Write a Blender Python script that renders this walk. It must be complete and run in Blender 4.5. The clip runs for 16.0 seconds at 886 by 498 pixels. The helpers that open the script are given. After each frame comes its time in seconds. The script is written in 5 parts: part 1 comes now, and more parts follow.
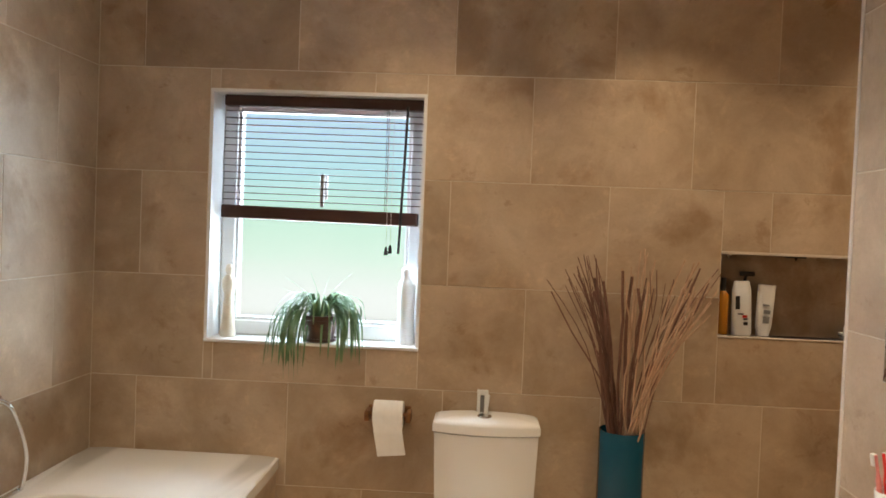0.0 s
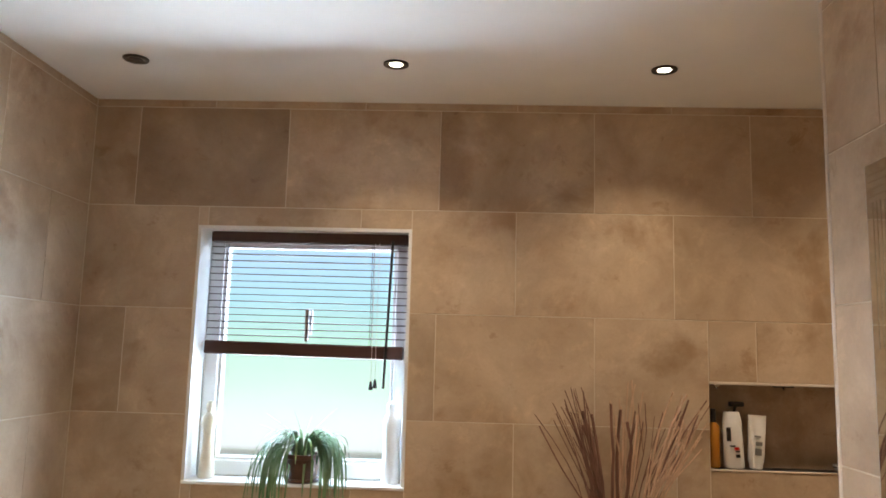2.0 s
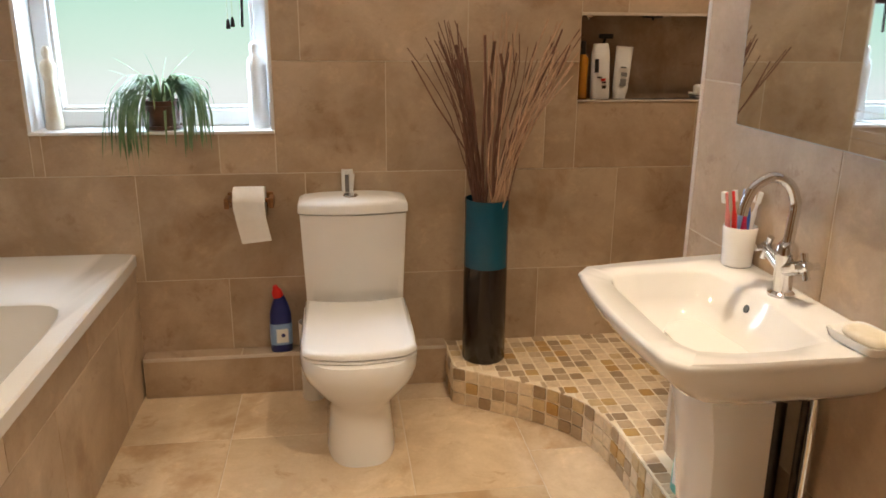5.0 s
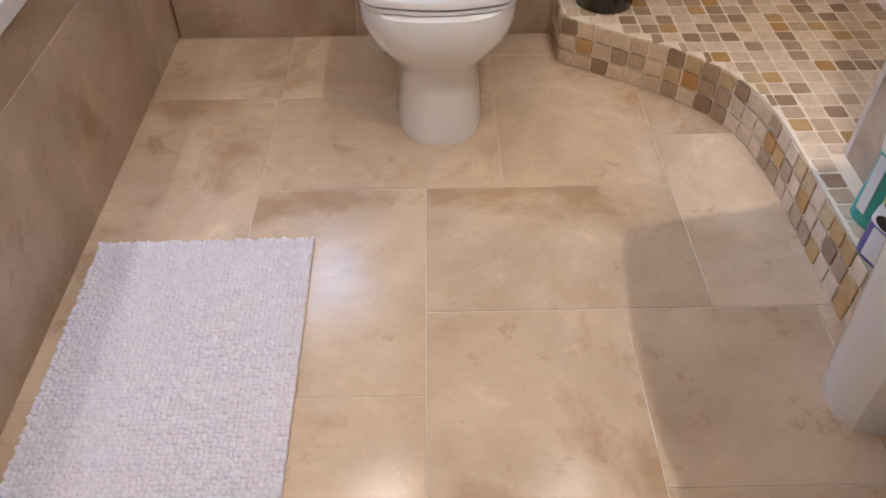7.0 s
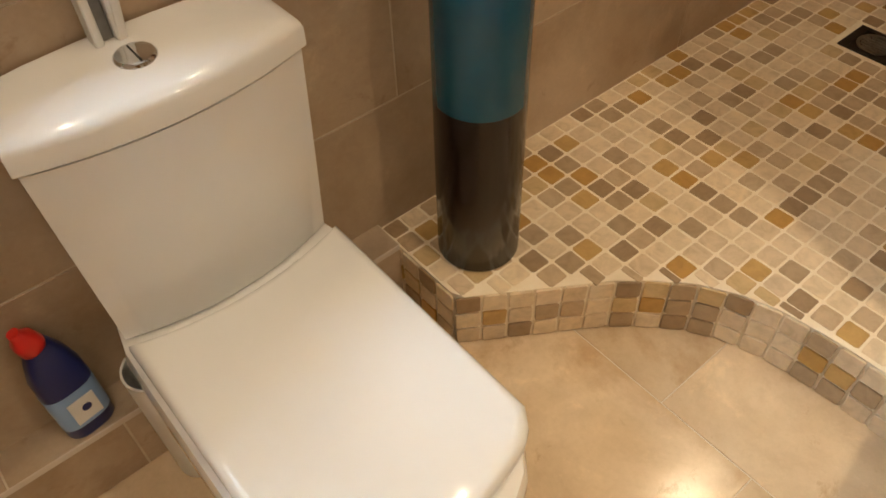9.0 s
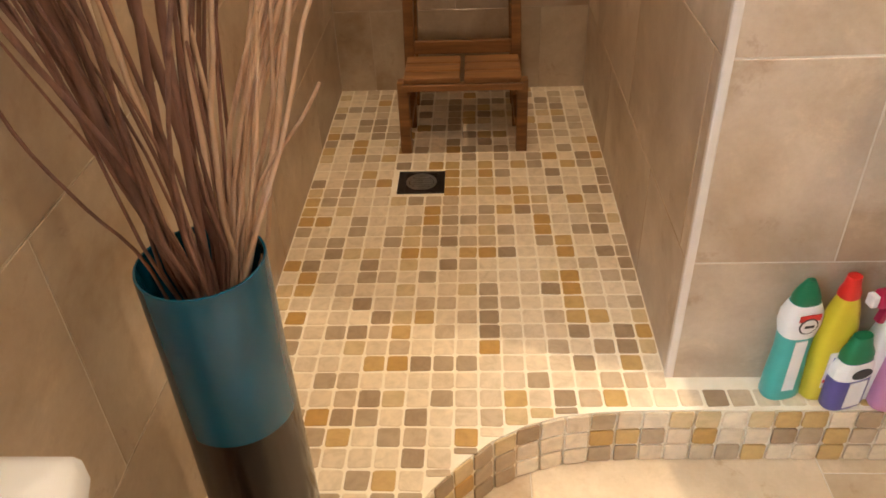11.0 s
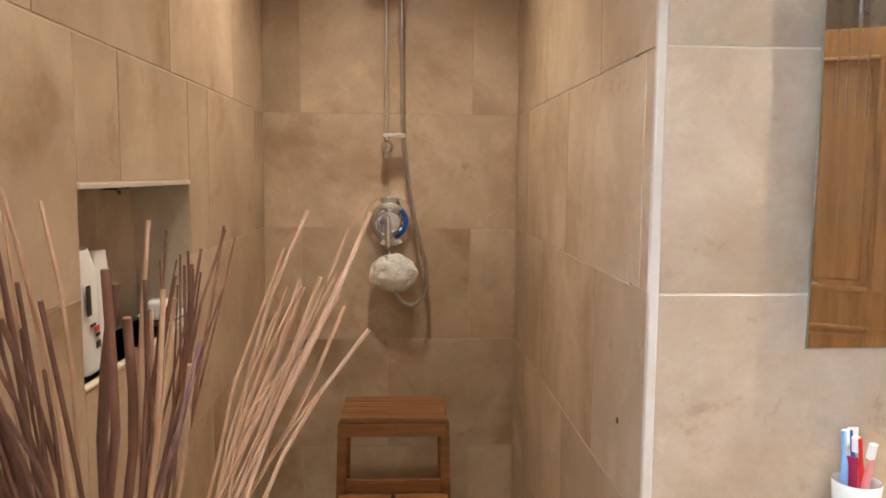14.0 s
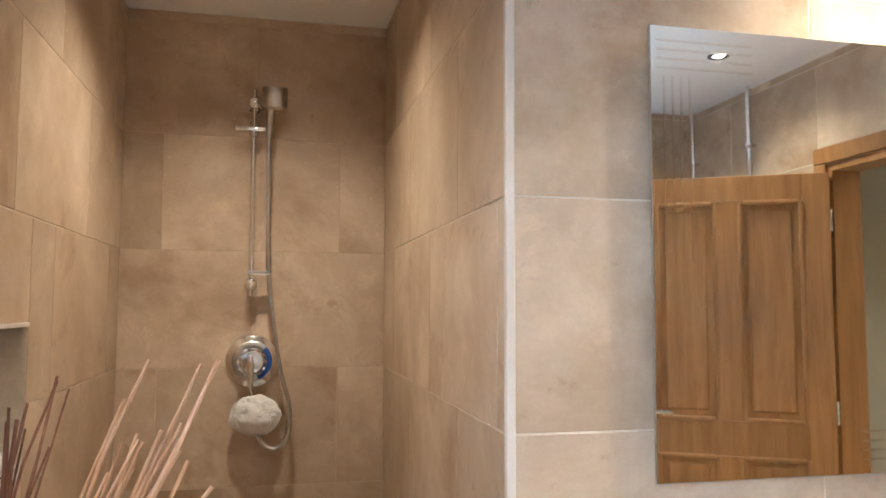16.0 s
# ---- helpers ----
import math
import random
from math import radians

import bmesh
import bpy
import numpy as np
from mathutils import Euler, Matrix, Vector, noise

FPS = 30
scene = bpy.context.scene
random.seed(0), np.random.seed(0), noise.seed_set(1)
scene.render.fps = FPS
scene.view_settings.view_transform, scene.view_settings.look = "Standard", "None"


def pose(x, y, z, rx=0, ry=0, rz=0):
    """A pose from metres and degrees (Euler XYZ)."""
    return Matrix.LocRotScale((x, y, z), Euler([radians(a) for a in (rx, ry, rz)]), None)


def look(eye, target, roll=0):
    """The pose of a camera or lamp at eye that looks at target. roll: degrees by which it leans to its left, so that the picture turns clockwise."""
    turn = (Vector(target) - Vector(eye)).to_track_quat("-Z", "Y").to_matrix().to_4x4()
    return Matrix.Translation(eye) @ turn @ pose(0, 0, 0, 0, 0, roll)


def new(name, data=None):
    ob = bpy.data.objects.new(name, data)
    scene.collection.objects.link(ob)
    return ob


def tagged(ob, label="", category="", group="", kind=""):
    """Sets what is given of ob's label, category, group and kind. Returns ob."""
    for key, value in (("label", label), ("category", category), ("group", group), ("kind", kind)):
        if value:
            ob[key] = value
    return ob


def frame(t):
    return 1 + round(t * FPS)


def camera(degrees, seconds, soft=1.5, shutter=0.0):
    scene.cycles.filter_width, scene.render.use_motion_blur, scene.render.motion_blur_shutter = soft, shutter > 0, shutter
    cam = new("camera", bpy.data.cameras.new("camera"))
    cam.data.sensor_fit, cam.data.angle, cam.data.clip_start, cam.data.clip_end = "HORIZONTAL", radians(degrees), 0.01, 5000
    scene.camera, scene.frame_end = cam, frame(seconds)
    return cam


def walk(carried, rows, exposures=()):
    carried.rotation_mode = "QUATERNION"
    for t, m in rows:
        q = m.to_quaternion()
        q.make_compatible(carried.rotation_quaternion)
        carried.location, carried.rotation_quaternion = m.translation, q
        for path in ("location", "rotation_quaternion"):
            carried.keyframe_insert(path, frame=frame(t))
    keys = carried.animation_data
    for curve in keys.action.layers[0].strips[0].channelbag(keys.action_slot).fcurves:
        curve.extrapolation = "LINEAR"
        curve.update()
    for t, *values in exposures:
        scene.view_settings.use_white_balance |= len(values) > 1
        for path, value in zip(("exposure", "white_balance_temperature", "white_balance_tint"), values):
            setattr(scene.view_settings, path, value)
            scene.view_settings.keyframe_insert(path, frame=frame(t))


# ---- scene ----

cam = camera(60.4, 16.0, 1.7)
PATH = [
    (0, (1.5082, -2.8934, 1.4647), (1.4069, -0.8967, 1.4104), 2.25),
    (0.5, (1.4998, -2.9037, 1.4785), (1.4126, -0.9071, 1.5567), 2.08),
    (1, (1.5117, -2.9109, 1.4953), (1.4029, -0.9241, 1.6975), 1.57),
    (1.5, (1.5074, -2.9144, 1.5068), (1.4122, -0.9364, 1.7870), 1.49),
    (2, (1.5097, -2.9009, 1.4971), (1.4364, -0.9208, 1.7693), 1.52),
    (2.5, (1.4914, -2.8818, 1.4714), (1.4480, -0.8882, 1.6250), 1.39),
    (3, (1.4801, -2.8577, 1.4556), (1.4810, -0.8578, 1.4421), 1.43),
    (3.2, (1.4843, -2.8496, 1.4426), (1.5037, -0.8509, 1.3738), 1.54),
    (5.3, (1.4995, -2.7900, 1.3723), (1.8021, -0.9313, 0.6987), -0.00),
    (5.5, (1.5047, -2.7674, 1.3641), (1.8167, -0.9406, 0.6122), -0.17),
    (6, (1.5333, -2.6155, 1.2943), (1.7951, -0.9335, 0.2444), 0.52),
    (6.5, (1.5845, -2.4363, 1.2166), (1.7023, -0.9671, -0.1353), 0.21),
    (7, (1.5410, -2.2271, 1.1982), (1.5547, -0.8083, -0.2113), -0.64),
    (7.5, (1.4721, -1.8957, 1.2508), (1.3860, -0.4693, -0.1485), -3.47),
    (8, (1.4477, -1.4952, 1.3054), (1.4963, -0.0774, -0.1043), -3.84),
    (8.3, (1.4080, -1.2965, 1.3461), (1.7192, 0.0477, -0.1017), -0.94),
    (8.5, (1.4183, -1.2161, 1.2771), (1.8621, 0.1254, -0.1384), -3.00),
    (9, (1.3302, -0.9298, 1.2962), (2.1612, 0.1089, -0.1974), -2.14),
    (9.2, (1.3258, -0.8450, 1.2847), (2.2714, 0.0702, -0.2214), -2.08),
    (11.3, (1.2779, -0.4832, 1.3343), (2.9632, -0.4704, 0.2574), -2.03),
    (11.5, (1.2641, -0.4724, 1.3520), (2.9950, -0.4832, 0.3501), -1.53),
    (12, (1.2583, -0.4804, 1.3797), (3.0861, -0.5088, 0.5683), -0.69),
    (12.5, (1.2642, -0.4836, 1.3947), (3.1563, -0.5320, 0.7485), -0.38),
    (13, (1.2489, -0.4893, 1.4066), (3.1808, -0.5583, 0.8937), -0.05),
    (13.5, (1.2408, -0.4891, 1.4249), (3.2037, -0.5810, 1.0530), 0.31),
    (14, (1.2313, -0.4881, 1.4392), (3.2188, -0.5931, 1.2419), 0.49),
    (14.5, (1.2218, -0.4860, 1.4503), (3.2188, -0.5902, 1.4179), 0.34),
    (15, (1.2132, -0.4847, 1.4570), (3.2081, -0.5979, 1.5450), 0.20),
    (15.5, (1.2158, -0.4863, 1.4534), (3.2042, -0.6566, 1.5841), 0.19),
    (16, (1.2218, -0.5148, 1.4565), (3.1700, -0.9409, 1.6074), 0.22),
]
walk(cam, [(t, look(eye, target, roll)) for t, eye, target, roll in PATH],
     [(0, -0.50, 6750, 11), (0.5, -0.25, 6800, 12), (1, -0.25, 6650, 11), (1.5, -0.42, 6350, 11), (2, -0.36, 6350, 11), (2.5, -0.32, 6600, 11), (3.2, -0.32, 6700, 12), (5.5, -0.66, 6650, 15), (6, -0.68, 6000, 20), (6.5, -0.70, 5350, 20), (7, -0.68, 5200, 18), (7.5, -0.76, 5250, 13), (8, -0.58, 6250, 9), (9.2, -0.68, 6900, 11),
      (11.3, 0.15, 6450, 12), (13, 0.28, 5950, 10), (14, 0.27, 5650, 8), (16, 0.32, 5450, 8)])

# plan, in metres: x from the bath wall, y towards the window wall (at 0), z up
RIGHT, PART, FAR, BACK, TOP = 2.449, -0.894, 3.939, -2.66, 2.476
STEP, ROW = 0.148, 0.045                # height of the shower step; height of the lowest tile joint
WIN = (0.444, 1.281, 0.991, 1.970)      # window opening: x0, x1, z0, z1
NICHE = (2.404, 3.005, 1.098, 1.42)     # niche in the window wall
DOOR = (1.00, 1.86, 2.03)               # doorway in the back wall: x0, x1, height
DEPTH = 0.24                            # thickness of the window wall

# ---- light ----
world = bpy.data.worlds.new("sky")
scene.world = world
world.use_nodes = True
wn = world.node_tree.nodes
sky = wn.new("ShaderNodeTexSky")
sky.sky_type, sky.sun_disc, sky.sun_elevation, sky.sun_rotation = "NISHITA", False, radians(40), radians(200)
world.node_tree.links.new(sky.outputs[0], wn["Background"].inputs[0])
wn["Background"].inputs[1].default_value = 0.12


def lamp(name, kind, energy, colour, m, **settings):
    data = bpy.data.lights.new(name, kind)
    data.energy, data.color = energy, colour
    for key, value in settings.items():
        if key == "size":
            data.size = value
        elif key == "size_y":
            data.shape, data.size_y = "RECTANGLE", value
        elif key == "radius":
            data.shadow_soft_size = value
        elif key == "spot":
            data.spot_size, data.spot_blend = radians(value), 1.0
    ob = new(name, data)
    ob.matrix_world = m
    return ob


lamp("sky_light", "AREA", 90, (0.62, 0.81, 1.0), look((0.87, 1.45, 2.95), (0.87, -0.6, 0.75)), size=1.5, size_y=0.9)
lamp("ground_light", "AREA", 480, (0.74, 0.87, 1.0), look((0.87, 1.3, 0.15), (0.95, -1.1, 2.4)), size=1.8, size_y=0.9)
lamp("sky_light_high", "AREA", 760, (0.60, 0.80, 1.0), look((-1.15, 1.35, 3.25), (1.7, -0.6, 0.3)), size=1.4, size_y=1.2)
lamp("sky_light_side", "AREA", 240, (0.66, 0.83, 1.0), look((-0.95, 1.45, 1.75), (2.3, -1.4, 1.25)), size=1.3, size_y=1.3)
lamp("sky_light_other_side", "AREA", 110, (0.66, 0.83, 1.0), look((2.75, 1.5, 1.75), (0.1, -0.9, 1.3)), size=1.3, size_y=1.3)
# the one at x 3.25 is unseen, added to brighten the shower
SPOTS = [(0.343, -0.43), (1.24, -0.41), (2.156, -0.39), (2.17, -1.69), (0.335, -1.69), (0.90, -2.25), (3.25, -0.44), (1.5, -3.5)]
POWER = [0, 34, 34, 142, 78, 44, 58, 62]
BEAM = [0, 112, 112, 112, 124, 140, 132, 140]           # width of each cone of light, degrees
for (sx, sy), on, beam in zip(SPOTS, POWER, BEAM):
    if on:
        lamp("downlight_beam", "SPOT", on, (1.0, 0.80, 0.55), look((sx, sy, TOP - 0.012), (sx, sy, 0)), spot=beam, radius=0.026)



# ---- materials ----
def material(name, colour, rough=0.5, metal=0.0, build=None, **more):
    m = bpy.data.materials.new(name)
    m.use_nodes = True
    bsdf = m.node_tree.nodes["Principled BSDF"]
    bsdf.inputs["Base Color"].default_value = (*colour, 1)
    bsdf.inputs["Roughness"].default_value = rough
    bsdf.inputs["Metallic"].default_value = metal
    for key, value in more.items():
        bsdf.inputs[key.replace("_", " ").title().replace("Ior", "IOR")].default_value = value
    if build:
        build(m.node_tree, bsdf)
    return m


def node(tree, kind, links=(), **values):
    n = tree.nodes.new("ShaderNode" + kind)
    for key, value in values.items():
        if key == "op":
            n.operation = value
        elif key == "mode":
            n.blend_type = value
        elif key == "kind":
            n.data_type = value
        else:
            n.inputs[key.replace("_", " ")].default_value = value
    for source, target in links:
        tree.links.new(source, n.inputs[target])
    return n


def ramp(tree, source, stops, constant=False):
    n = tree.nodes.new("ShaderNodeValToRGB")
    if constant:
        n.color_ramp.interpolation = "CONSTANT"
    while len(n.color_ramp.elements) < len(stops):
        n.color_ramp.elements.new(0.5)
    for e, (at, c) in zip(n.color_ramp.elements, stops):
        e.position, e.color = at, (*c, 1)
    tree.links.new(source, n.inputs[0])
    return n.outputs[0]


def bump(tree, bsdf, height, strength=0.2, distance=0.002):
    n = node(tree, "Bump", [(height, "Height")], Strength=strength, Distance=distance)
    tree.links.new(n.outputs[0], bsdf.inputs["Normal"])


def blend(tree, a, b, factor, mode="MIX"):
    n = tree.nodes.new("ShaderNodeMix")
    n.data_type, n.blend_type = "RGBA", mode
    for value, i in ((factor, 0), (a, 6), (b, 7)):
        if isinstance(value, (int, float)):
            n.inputs[i].default_value = value
        elif isinstance(value, tuple):
            n.inputs[i].default_value = (*value, 1)
        else:
            tree.links.new(value, n.inputs[i])
    return n.outputs[2]


def stone(light, dark, gloss, spread):
    """Honed travertine: each tile has its own shade, clouds, veins and small filled pits."""
    def build(tree, bsdf):
        coord = tree.nodes.new("ShaderNodeTexCoord").outputs["Object"]
        info = tree.nodes.new("ShaderNodeObjectInfo")
        far = node(tree, "VectorMath", [(info.outputs["Random"], 0)], op="MULTIPLY")
        far.inputs[1].default_value = (37, 53, 71)
        place = node(tree, "VectorMath", [(coord, 0), (far.outputs[0], 1)], op="ADD").outputs[0]
        cloud = node(tree, "TexNoise", [(place, "Vector")], Scale=3.1, Detail=6.0, Roughness=0.58, Distortion=0.35).outputs[0]
        vein = node(tree, "TexNoise", [(place, "Vector")], Scale=2.3, Detail=8.0, Roughness=0.62, Distortion=0.3).outputs[0]
        grain = node(tree, "TexNoise", [(place, "Vector")], Scale=90.0, Detail=4.0, Roughness=0.7).outputs[0]
        base = ramp(tree, cloud, [(0.34, dark), (0.52, tuple((a + b) / 2 for a, b in zip(light, dark))), (0.66, light)])
        streak = ramp(tree, vein, [(0.45, (1, 1, 1)), (0.50, (0.78, 0.72, 0.64)), (0.54, (1, 1, 1))])
        c = blend(tree, base, streak, 0.22, "MULTIPLY")
        blot = ramp(tree, vein, [(0.56, (1, 1, 1)), (0.66, (0.68, 0.57, 0.46))])
        c = blend(tree, c, blot, 0.75, "MULTIPLY")
        spot = node(tree, "TexNoise", [(place, "Vector")], Scale=8.0, Detail=6.0, Roughness=0.72, Distortion=0.4).outputs[0]
        c = blend(tree, c, ramp(tree, spot, [(0.60, (1, 1, 1)), (0.69, (0.58, 0.45, 0.33))]), 0.5, "MULTIPLY")
        pale = ramp(tree, spot, [(0.32, (1.22, 1.21, 1.19)), (0.43, (1, 1, 1))])
        c = blend(tree, c, pale, 0.7, "MULTIPLY")
        fine = ramp(tree, grain, [(0.30, (0.86, 0.84, 0.82)), (0.60, (1.04, 1.04, 1.04))])
        c = blend(tree, c, fine, 0.3, "MULTIPLY")
        shade = ramp(tree, info.outputs["Random"], [(0.0, (1 - spread, 1 - spread * 1.05, 1 - spread * 1.15)), (0.3, (0.96, 0.955, 0.95)), (1.0, (1.07, 1.07, 1.08))])
        c = blend(tree, c, shade, 1.0, "MULTIPLY")
        tree.links.new(c, bsdf.inputs["Base Color"])
        tree.links.new(ramp(tree, cloud, [(0.3, (gloss + 0.12,) * 3), (0.7, (gloss,) * 3)]), bsdf.inputs["Roughness"])
        pits = ramp(tree, node(tree, "TexNoise", [(place, "Vector")], Scale=26.0, Detail=3.0, Roughness=0.5).outputs[0], [(0.24, (0, 0, 0)), (0.33, (1, 1, 1))])
        bump(tree, bsdf, blend(tree, pits, grain, 0.25), 0.25, 0.0015)
    return build


def mottled(a, b, scale, strength=0.15, distance=0.001, low=None, high=None):
    def build(tree, bsdf):
        coord = tree.nodes.new("ShaderNodeTexCoord").outputs["Object"]
        n = node(tree, "TexNoise", [(coord, "Vector")], Scale=scale, Detail=5.0, Roughness=0.6).outputs[0]
        tree.links.new(ramp(tree, n, [(0.3, a), (0.7, b)]), bsdf.inputs["Base Color"])
        if low is not None:
            tree.links.new(ramp(tree, n, [(0.3, (low,) * 3), (0.7, (high,) * 3)]), bsdf.inputs["Roughness"])
        fine = node(tree, "TexNoise", [(coord, "Vector")], Scale=scale * 8, Detail=3.0).outputs[0]
        bump(tree, bsdf, fine, strength, distance)
    return build


def wood(a, b, scale=(3, 40, 40), rough=0.45):
    def build(tree, bsdf):
        coord = tree.nodes.new("ShaderNodeTexCoord").outputs["Object"]
        info = tree.nodes.new("ShaderNodeObjectInfo")
        off = node(tree, "VectorMath", [(info.outputs["Random"], 0)], op="MULTIPLY")
        off.inputs[1].default_value = (11, 17, 5)
        m = node(tree, "VectorMath", [(coord, 0), (off.outputs[0], 1)], op="ADD").outputs[0]
        m = node(tree, "VectorMath", [(m, 0)], op="MULTIPLY")
        m.inputs[1].default_value = scale
        n = node(tree, "TexNoise", [(m.outputs[0], "Vector")], Scale=1.0, Detail=6.0, Roughness=0.65, Distortion=0.6).outputs[0]
        c = ramp(tree, n, [(0.28, a), (0.5, tuple((p + q) / 2 for p, q in zip(a, b))), (0.72, b)])
        shade = ramp(tree, info.outputs["Random"], [(0, (0.82, 0.80, 0.78)), (1, (1.1, 1.1, 1.1))])
        tree.links.new(blend(tree, c, shade, 1.0, "MULTIPLY"), bsdf.inputs["Base Color"])
        bump(tree, bsdf, n, 0.25, 0.001)
    return build


def mosaic(per_island):
    """Tumbled stone mosaic: cream, tan, brown and a few ochre pieces."""
    def build(tree, bsdf):
        coord = tree.nodes.new("ShaderNodeTexCoord").outputs["Object"]
        if per_island:
            rnd = tree.nodes.new("ShaderNodeNewGeometry").outputs["Random Per Island"]
        else:
            rnd = tree.nodes.new("ShaderNodeObjectInfo").outputs["Random"]
        c = ramp(tree, rnd, [(0.0, (0.74, 0.60, 0.42)), (0.28, (0.67, 0.53, 0.365)), (0.48, (0.52, 0.385, 0.245)), (0.58, (0.41, 0.295, 0.18)), (0.71, (0.33, 0.225, 0.13)),
                             (0.79, (0.46, 0.26, 0.07)), (0.86, (0.58, 0.42, 0.22)), (0.93, (0.52, 0.33, 0.12))], True)
        far = node(tree, "VectorMath", [(rnd, 0)], op="MULTIPLY")
        far.inputs[1].default_value = (31, 57, 83)
        place = node(tree, "VectorMath", [(coord, 0), (far.outputs[0], 1)], op="ADD").outputs[0]
        n = node(tree, "TexNoise", [(place, "Vector")], Scale=34.0, Detail=5.0, Roughness=0.65, Distortion=0.6).outputs[0]
        c = blend(tree, c, ramp(tree, n, [(0.3, (0.80, 0.78, 0.74)), (0.55, (1, 1, 1)), (0.75, (1.10, 1.09, 1.06))]), 0.9, "MULTIPLY")
        tree.links.new(c, bsdf.inputs["Base Color"])
        bump(tree, bsdf, n, 0.2, 0.001)
    return build


M = {}
M["tile"] = material("travertine_wall", (0.5, 0.4, 0.3), 0.4, build=stone((0.58, 0.46, 0.34), (0.39, 0.285, 0.19), 0.28, 0.11))
M["tile_dark"] = material("brown_travertine_wall", (0.35, 0.26, 0.18), 0.4, build=stone((0.44, 0.335, 0.235), (0.29, 0.205, 0.135), 0.30, 0.04))
M["floor_tile"] = material("travertine_floor", (0.5, 0.4, 0.3), 0.3, build=stone((0.73, 0.585, 0.41), (0.53, 0.40, 0.26), 0.15, 0.10))
M["mosaic_grout"] = material("cream_mosaic_grout", (0.8, 0.7, 0.55), 0.9, build=mottled((0.80, 0.69, 0.52), (0.86, 0.77, 0.62), 30))
M["grout_tan"] = material("tan_grout", (0.5, 0.4, 0.29), 0.9, build=mottled((0.43, 0.33, 0.235), (0.53, 0.42, 0.31), 30))
M["grout"] = material("grout", (0.72, 0.65, 0.54), 0.9, build=mottled((0.58, 0.50, 0.385), (0.70, 0.62, 0.50), 30))
M["mosaic"] = material("mosaic_piece", (0.5, 0.4, 0.3), 0.36, build=mosaic(False))
M["mosaic_rest"] = material("mosaic_rest", (0.5, 0.4, 0.3), 0.36, build=mosaic(True))
M["plaster"] = material("white_ceiling_paint", (0.8, 0.8, 0.79), 0.8, build=mottled((0.77, 0.77, 0.76), (0.82, 0.82, 0.81), 3, 0.1))
M["cream"] = material("cream_hall_paint", (0.75, 0.7, 0.6), 0.8, build=mottled((0.72, 0.68, 0.57), (0.77, 0.73, 0.63), 3, 0.1))
M["upvc"] = material("white_upvc", (0.8, 0.81, 0.82), 0.3, build=mottled((0.78, 0.79, 0.80), (0.83, 0.83, 0.83), 6, 0.03))
M["ceramic"] = material("white_glazed_ceramic", (0.82, 0.81, 0.79), 0.08, build=mottled((0.80, 0.795, 0.78), (0.84, 0.83, 0.815), 4, 0.02), coat_weight=0.5)
M["acrylic"] = material("white_bath_acrylic", (0.82, 0.81, 0.79), 0.16, build=mottled((0.79, 0.78, 0.765), (0.83, 0.825, 0.81), 5, 0.02))
M["chrome"] = material("polished_chrome", (0.78, 0.78, 0.79), 0.08, 1.0, build=mottled((0.72, 0.72, 0.73), (0.82, 0.82, 0.83), 12, 0.02))
M["steel"] = material("dull_steel", (0.5, 0.49, 0.47), 0.3, 1.0, build=mottled((0.40, 0.39, 0.37), (0.55, 0.54, 0.52), 25, 0.05))
M["dark_metal"] = material("dark_bronze_metal", (0.05, 0.04, 0.035), 0.35, 0.8, build=mottled((0.035, 0.028, 0.024), (0.07, 0.055, 0.045), 25, 0.08))
M["trim"] = material("cream_tile_trim", (0.72, 0.68, 0.62), 0.4, build=mottled((0.60, 0.53, 0.455), (0.69, 0.62, 0.55), 8, 0.05))
M["oak"] = material("varnished_oak", (0.3, 0.16, 0.06), 0.35, build=wood((0.27, 0.125, 0.038), (0.46, 0.24, 0.085), (30, 30, 2.5)))
M["mirror"] = material("silvered_glass", (0.87, 0.93, 0.95), 0.02, 1.0)
M["frost"] = material("frosted_etching", (0.80, 0.84, 0.84), 0.10, 1.0)
M["blind"] = material("dark_stained_slat", (0.05, 0.025, 0.02), 0.4, build=wood((0.035, 0.014, 0.012), (0.075, 0.032, 0.026), (2, 40, 40)))
M["teak"] = material("oiled_teak", (0.2, 0.09, 0.03), 0.5, build=wood((0.12, 0.048, 0.015), (0.34, 0.155, 0.05), (40, 3, 40)))
M["stick"] = material("dark_dried_twig", (0.09, 0.045, 0.03), 0.7, build=wood((0.10, 0.044, 0.031), (0.28, 0.145, 0.103), (60, 60, 4)))
M["stick_pale"] = material("pale_twig", (0.5, 0.36, 0.2), 0.7, build=wood((0.44, 0.28, 0.18), (0.72, 0.52, 0.37), (60, 60, 4)))
M["stick_end"] = material("cut_twig_end", (0.3, 0.17, 0.1), 0.8, build=mottled((0.20, 0.11, 0.07), (0.36, 0.22, 0.14), 90))
M["teal"] = material("teal_glaze", (0.0, 0.10, 0.13), 0.2, build=mottled((0.001, 0.064, 0.118), (0.003, 0.083, 0.145), 5, 0.05, low=0.16, high=0.26))
M["umber"] = material("blackish_brown_glaze", (0.012, 0.007, 0.005), 0.15, build=mottled((0.008, 0.005, 0.004), (0.018, 0.010, 0.007), 14, 0.1, low=0.12, high=0.22))
M["leaf"] = material("spider_plant_leaf", (0.06, 0.12, 0.04), 0.45, build=mottled((0.07, 0.16, 0.06), (0.24, 0.36, 0.19), 16, 0.1), transmission_weight=0.0)
M["pot"] = material("brown_glazed_pot", (0.08, 0.035, 0.02), 0.35, build=mottled((0.055, 0.024, 0.014), (0.11, 0.05, 0.03), 30, 0.15))
